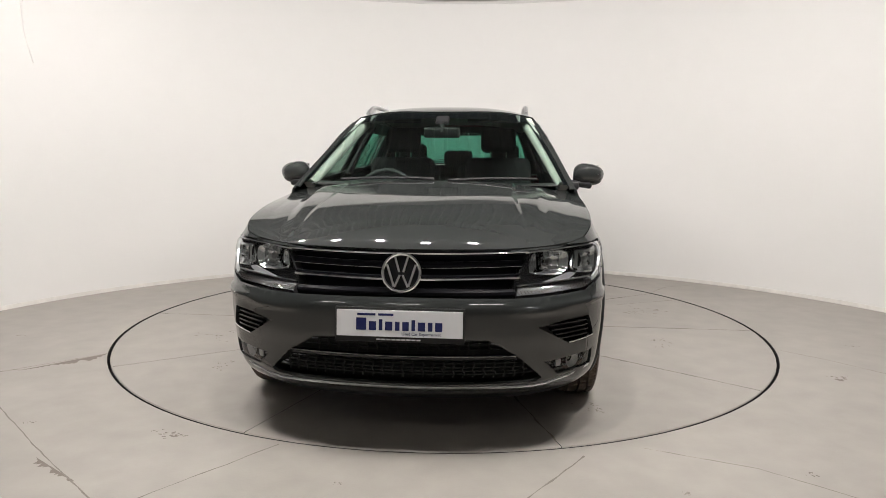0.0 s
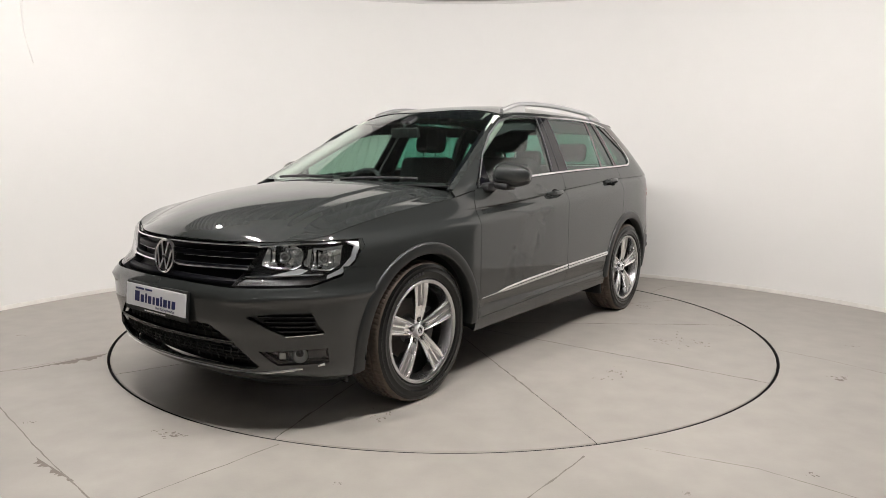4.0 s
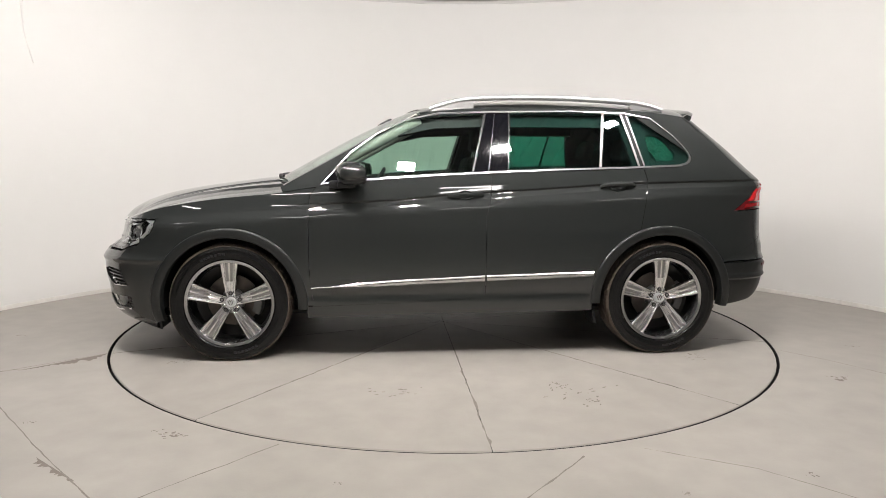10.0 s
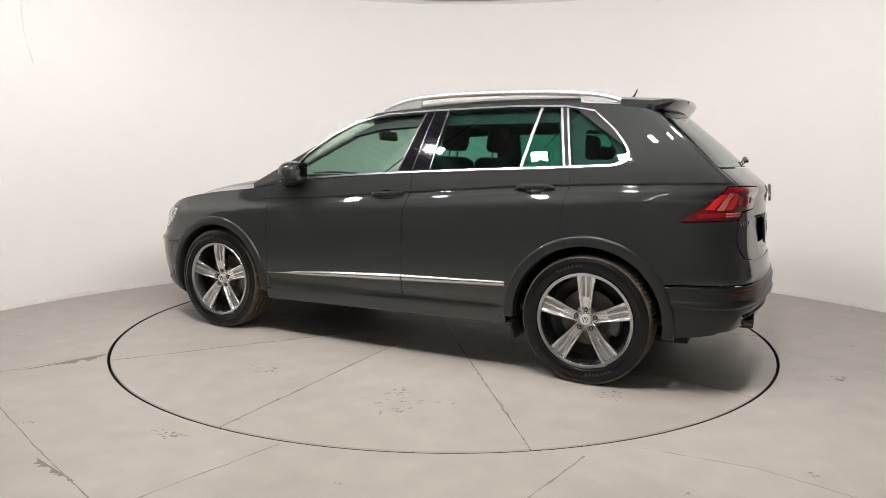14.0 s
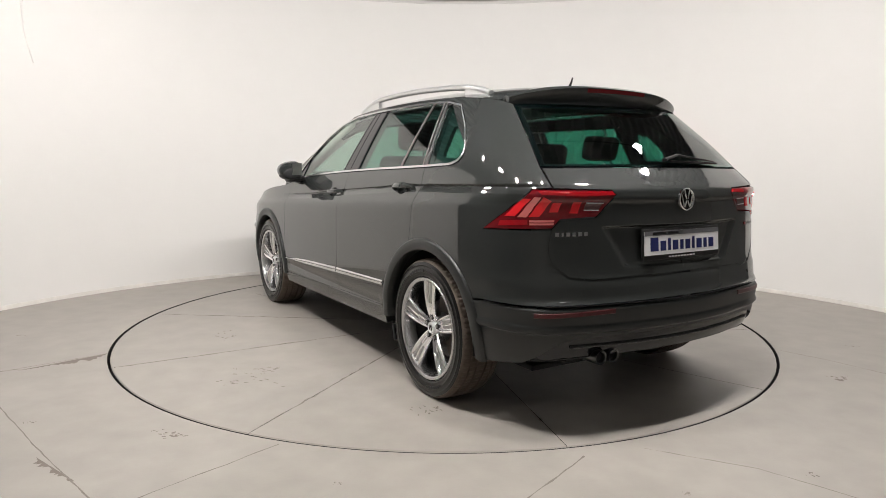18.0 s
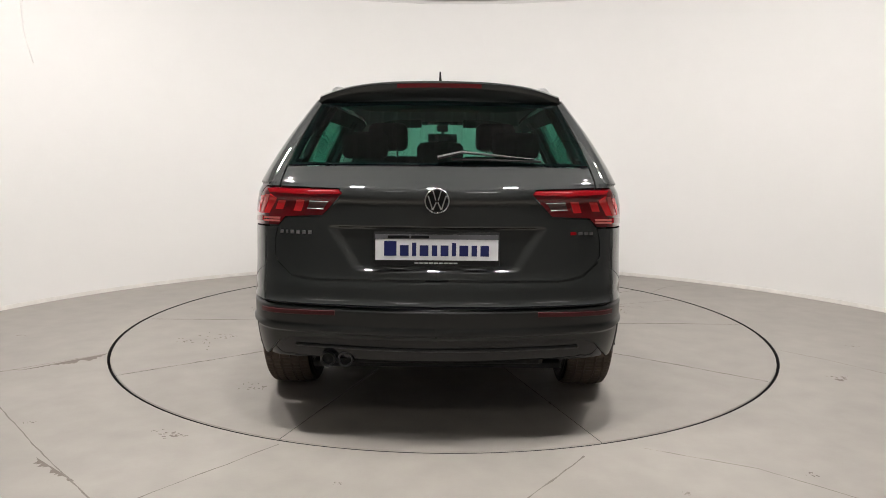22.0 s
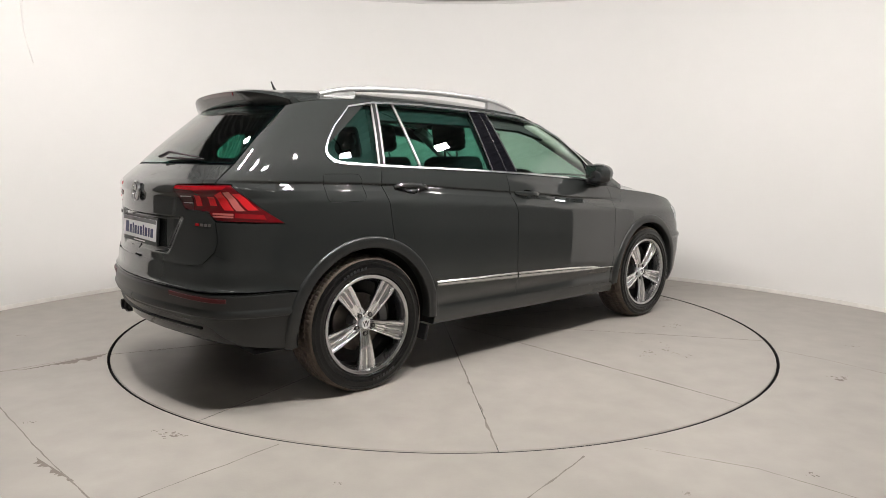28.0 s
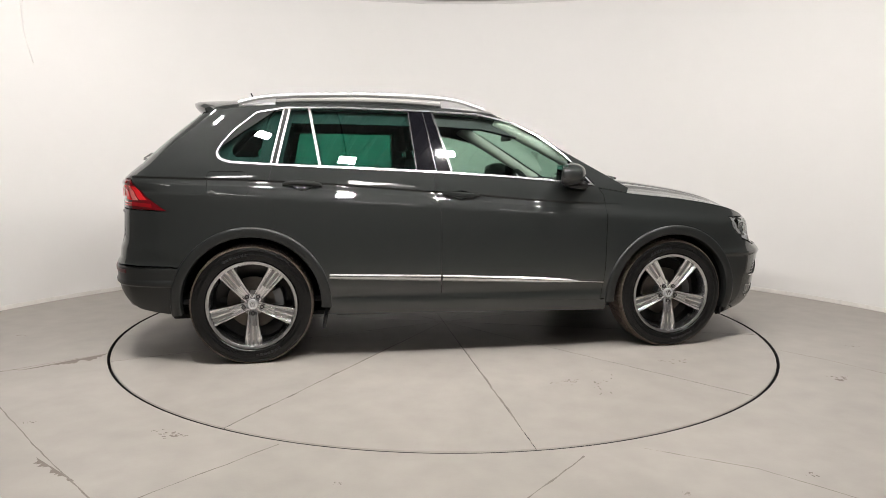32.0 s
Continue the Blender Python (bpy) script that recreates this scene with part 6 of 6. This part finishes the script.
    for x0, z0, x1, z1 in ((-0.016, 0.012, -0.006, -0.014), (0.016, 0.012, 0.006, -0.014), (-0.006, 0.016, 0, 0.002), (0.006, 0.016, 0, 0.002)):
        d = math.degrees(math.atan2(z1 - z0, x1 - x0))
        box(bm, (math.hypot(x1 - x0, z1 - z0), 0.003, 0.004), ((x0 + x1) / 2, 0.083, (z0 + z1) / 2), 0, (0, -d, 0))
    part("cap_bar", bm, BLACK, cap)
    # brake: brownish disc, its colour darkened for the shade behind the spokes
    part("brake_disc", to_bm(*lathe([(0.075, 0.006), (0.155, 0.006), (0.157, -0.002), (0.155, -0.012), (0.075, -0.012)], 48)), mat("shaded_brown_brake_steel", (0.13, 0.115, 0.10), 0.5, 0.8, grain=0.2, scale=50), w, smooth=True)
    part("barrel", to_bm(*lathe([(0.235, 0.04), (0.228, -0.02), (0.10, -0.06)], 48)), BARREL, w, smooth=True)
    V, Fc = [], []
    for i in range(9):
        a = radians(150 + 60 * i / 8)
        for r, y in ((0.13, 0.03), (0.178, 0.03), (0.185, -0.03), (0.13, -0.03)):
            V.append((r * math.cos(a), y, r * math.sin(a)))
    Fc = [(i * 4 + q, i * 4 + (q + 1) % 4, i * 4 + 4 + (q + 1) % 4, i * 4 + 4 + q) for i in range(8) for q in range(4)] + [(0, 1, 2, 3), (32, 33, 34, 35)]
    part("brake_caliper", to_bm(V, Fc), mat("grey_caliper", (0.14, 0.14, 0.14), 0.5, 0.3), w)


def wheels():
    for sy, first in ((1, 90), (-1, -90)):
        w = new("wheel")
        w.parent = CAR
        wheel_parts(w, first)
        w.matrix_basis = pose(HUB_X, sy * 0.778, 0.354, 0, 0, 0 if sy > 0 else 180)
        copy_thing(w, pose(-HUB_X, sy * 0.778, 0.354, 0, 0, 0 if sy > 0 else 180))


body()
tail_end()
nose()
cabin()
wheels()
roundel(-2.190, 1.043, 0.052, -1, 4)
plate(2.261, 0.553, 1, -5, False)
plate(-2.186, 0.848, -1, -5, True)


# ---- what moves: the disc turns, and the car with it ----
def motions():
    rows_disc, rows_car = [], []
    for i in range(33):
        a = -94.9955 - 7.96595 * i
        rows_disc.append((float(i), pose(0, 0, 0, 0, 0, a)))
        rows_car.append((float(i), pose(0, 0, 0, 0, 0, a) @ pose(0.0338, 0.0212, 0)))
    walk(TABLE, rows_disc)
    walk(CAR, rows_car)


motions()
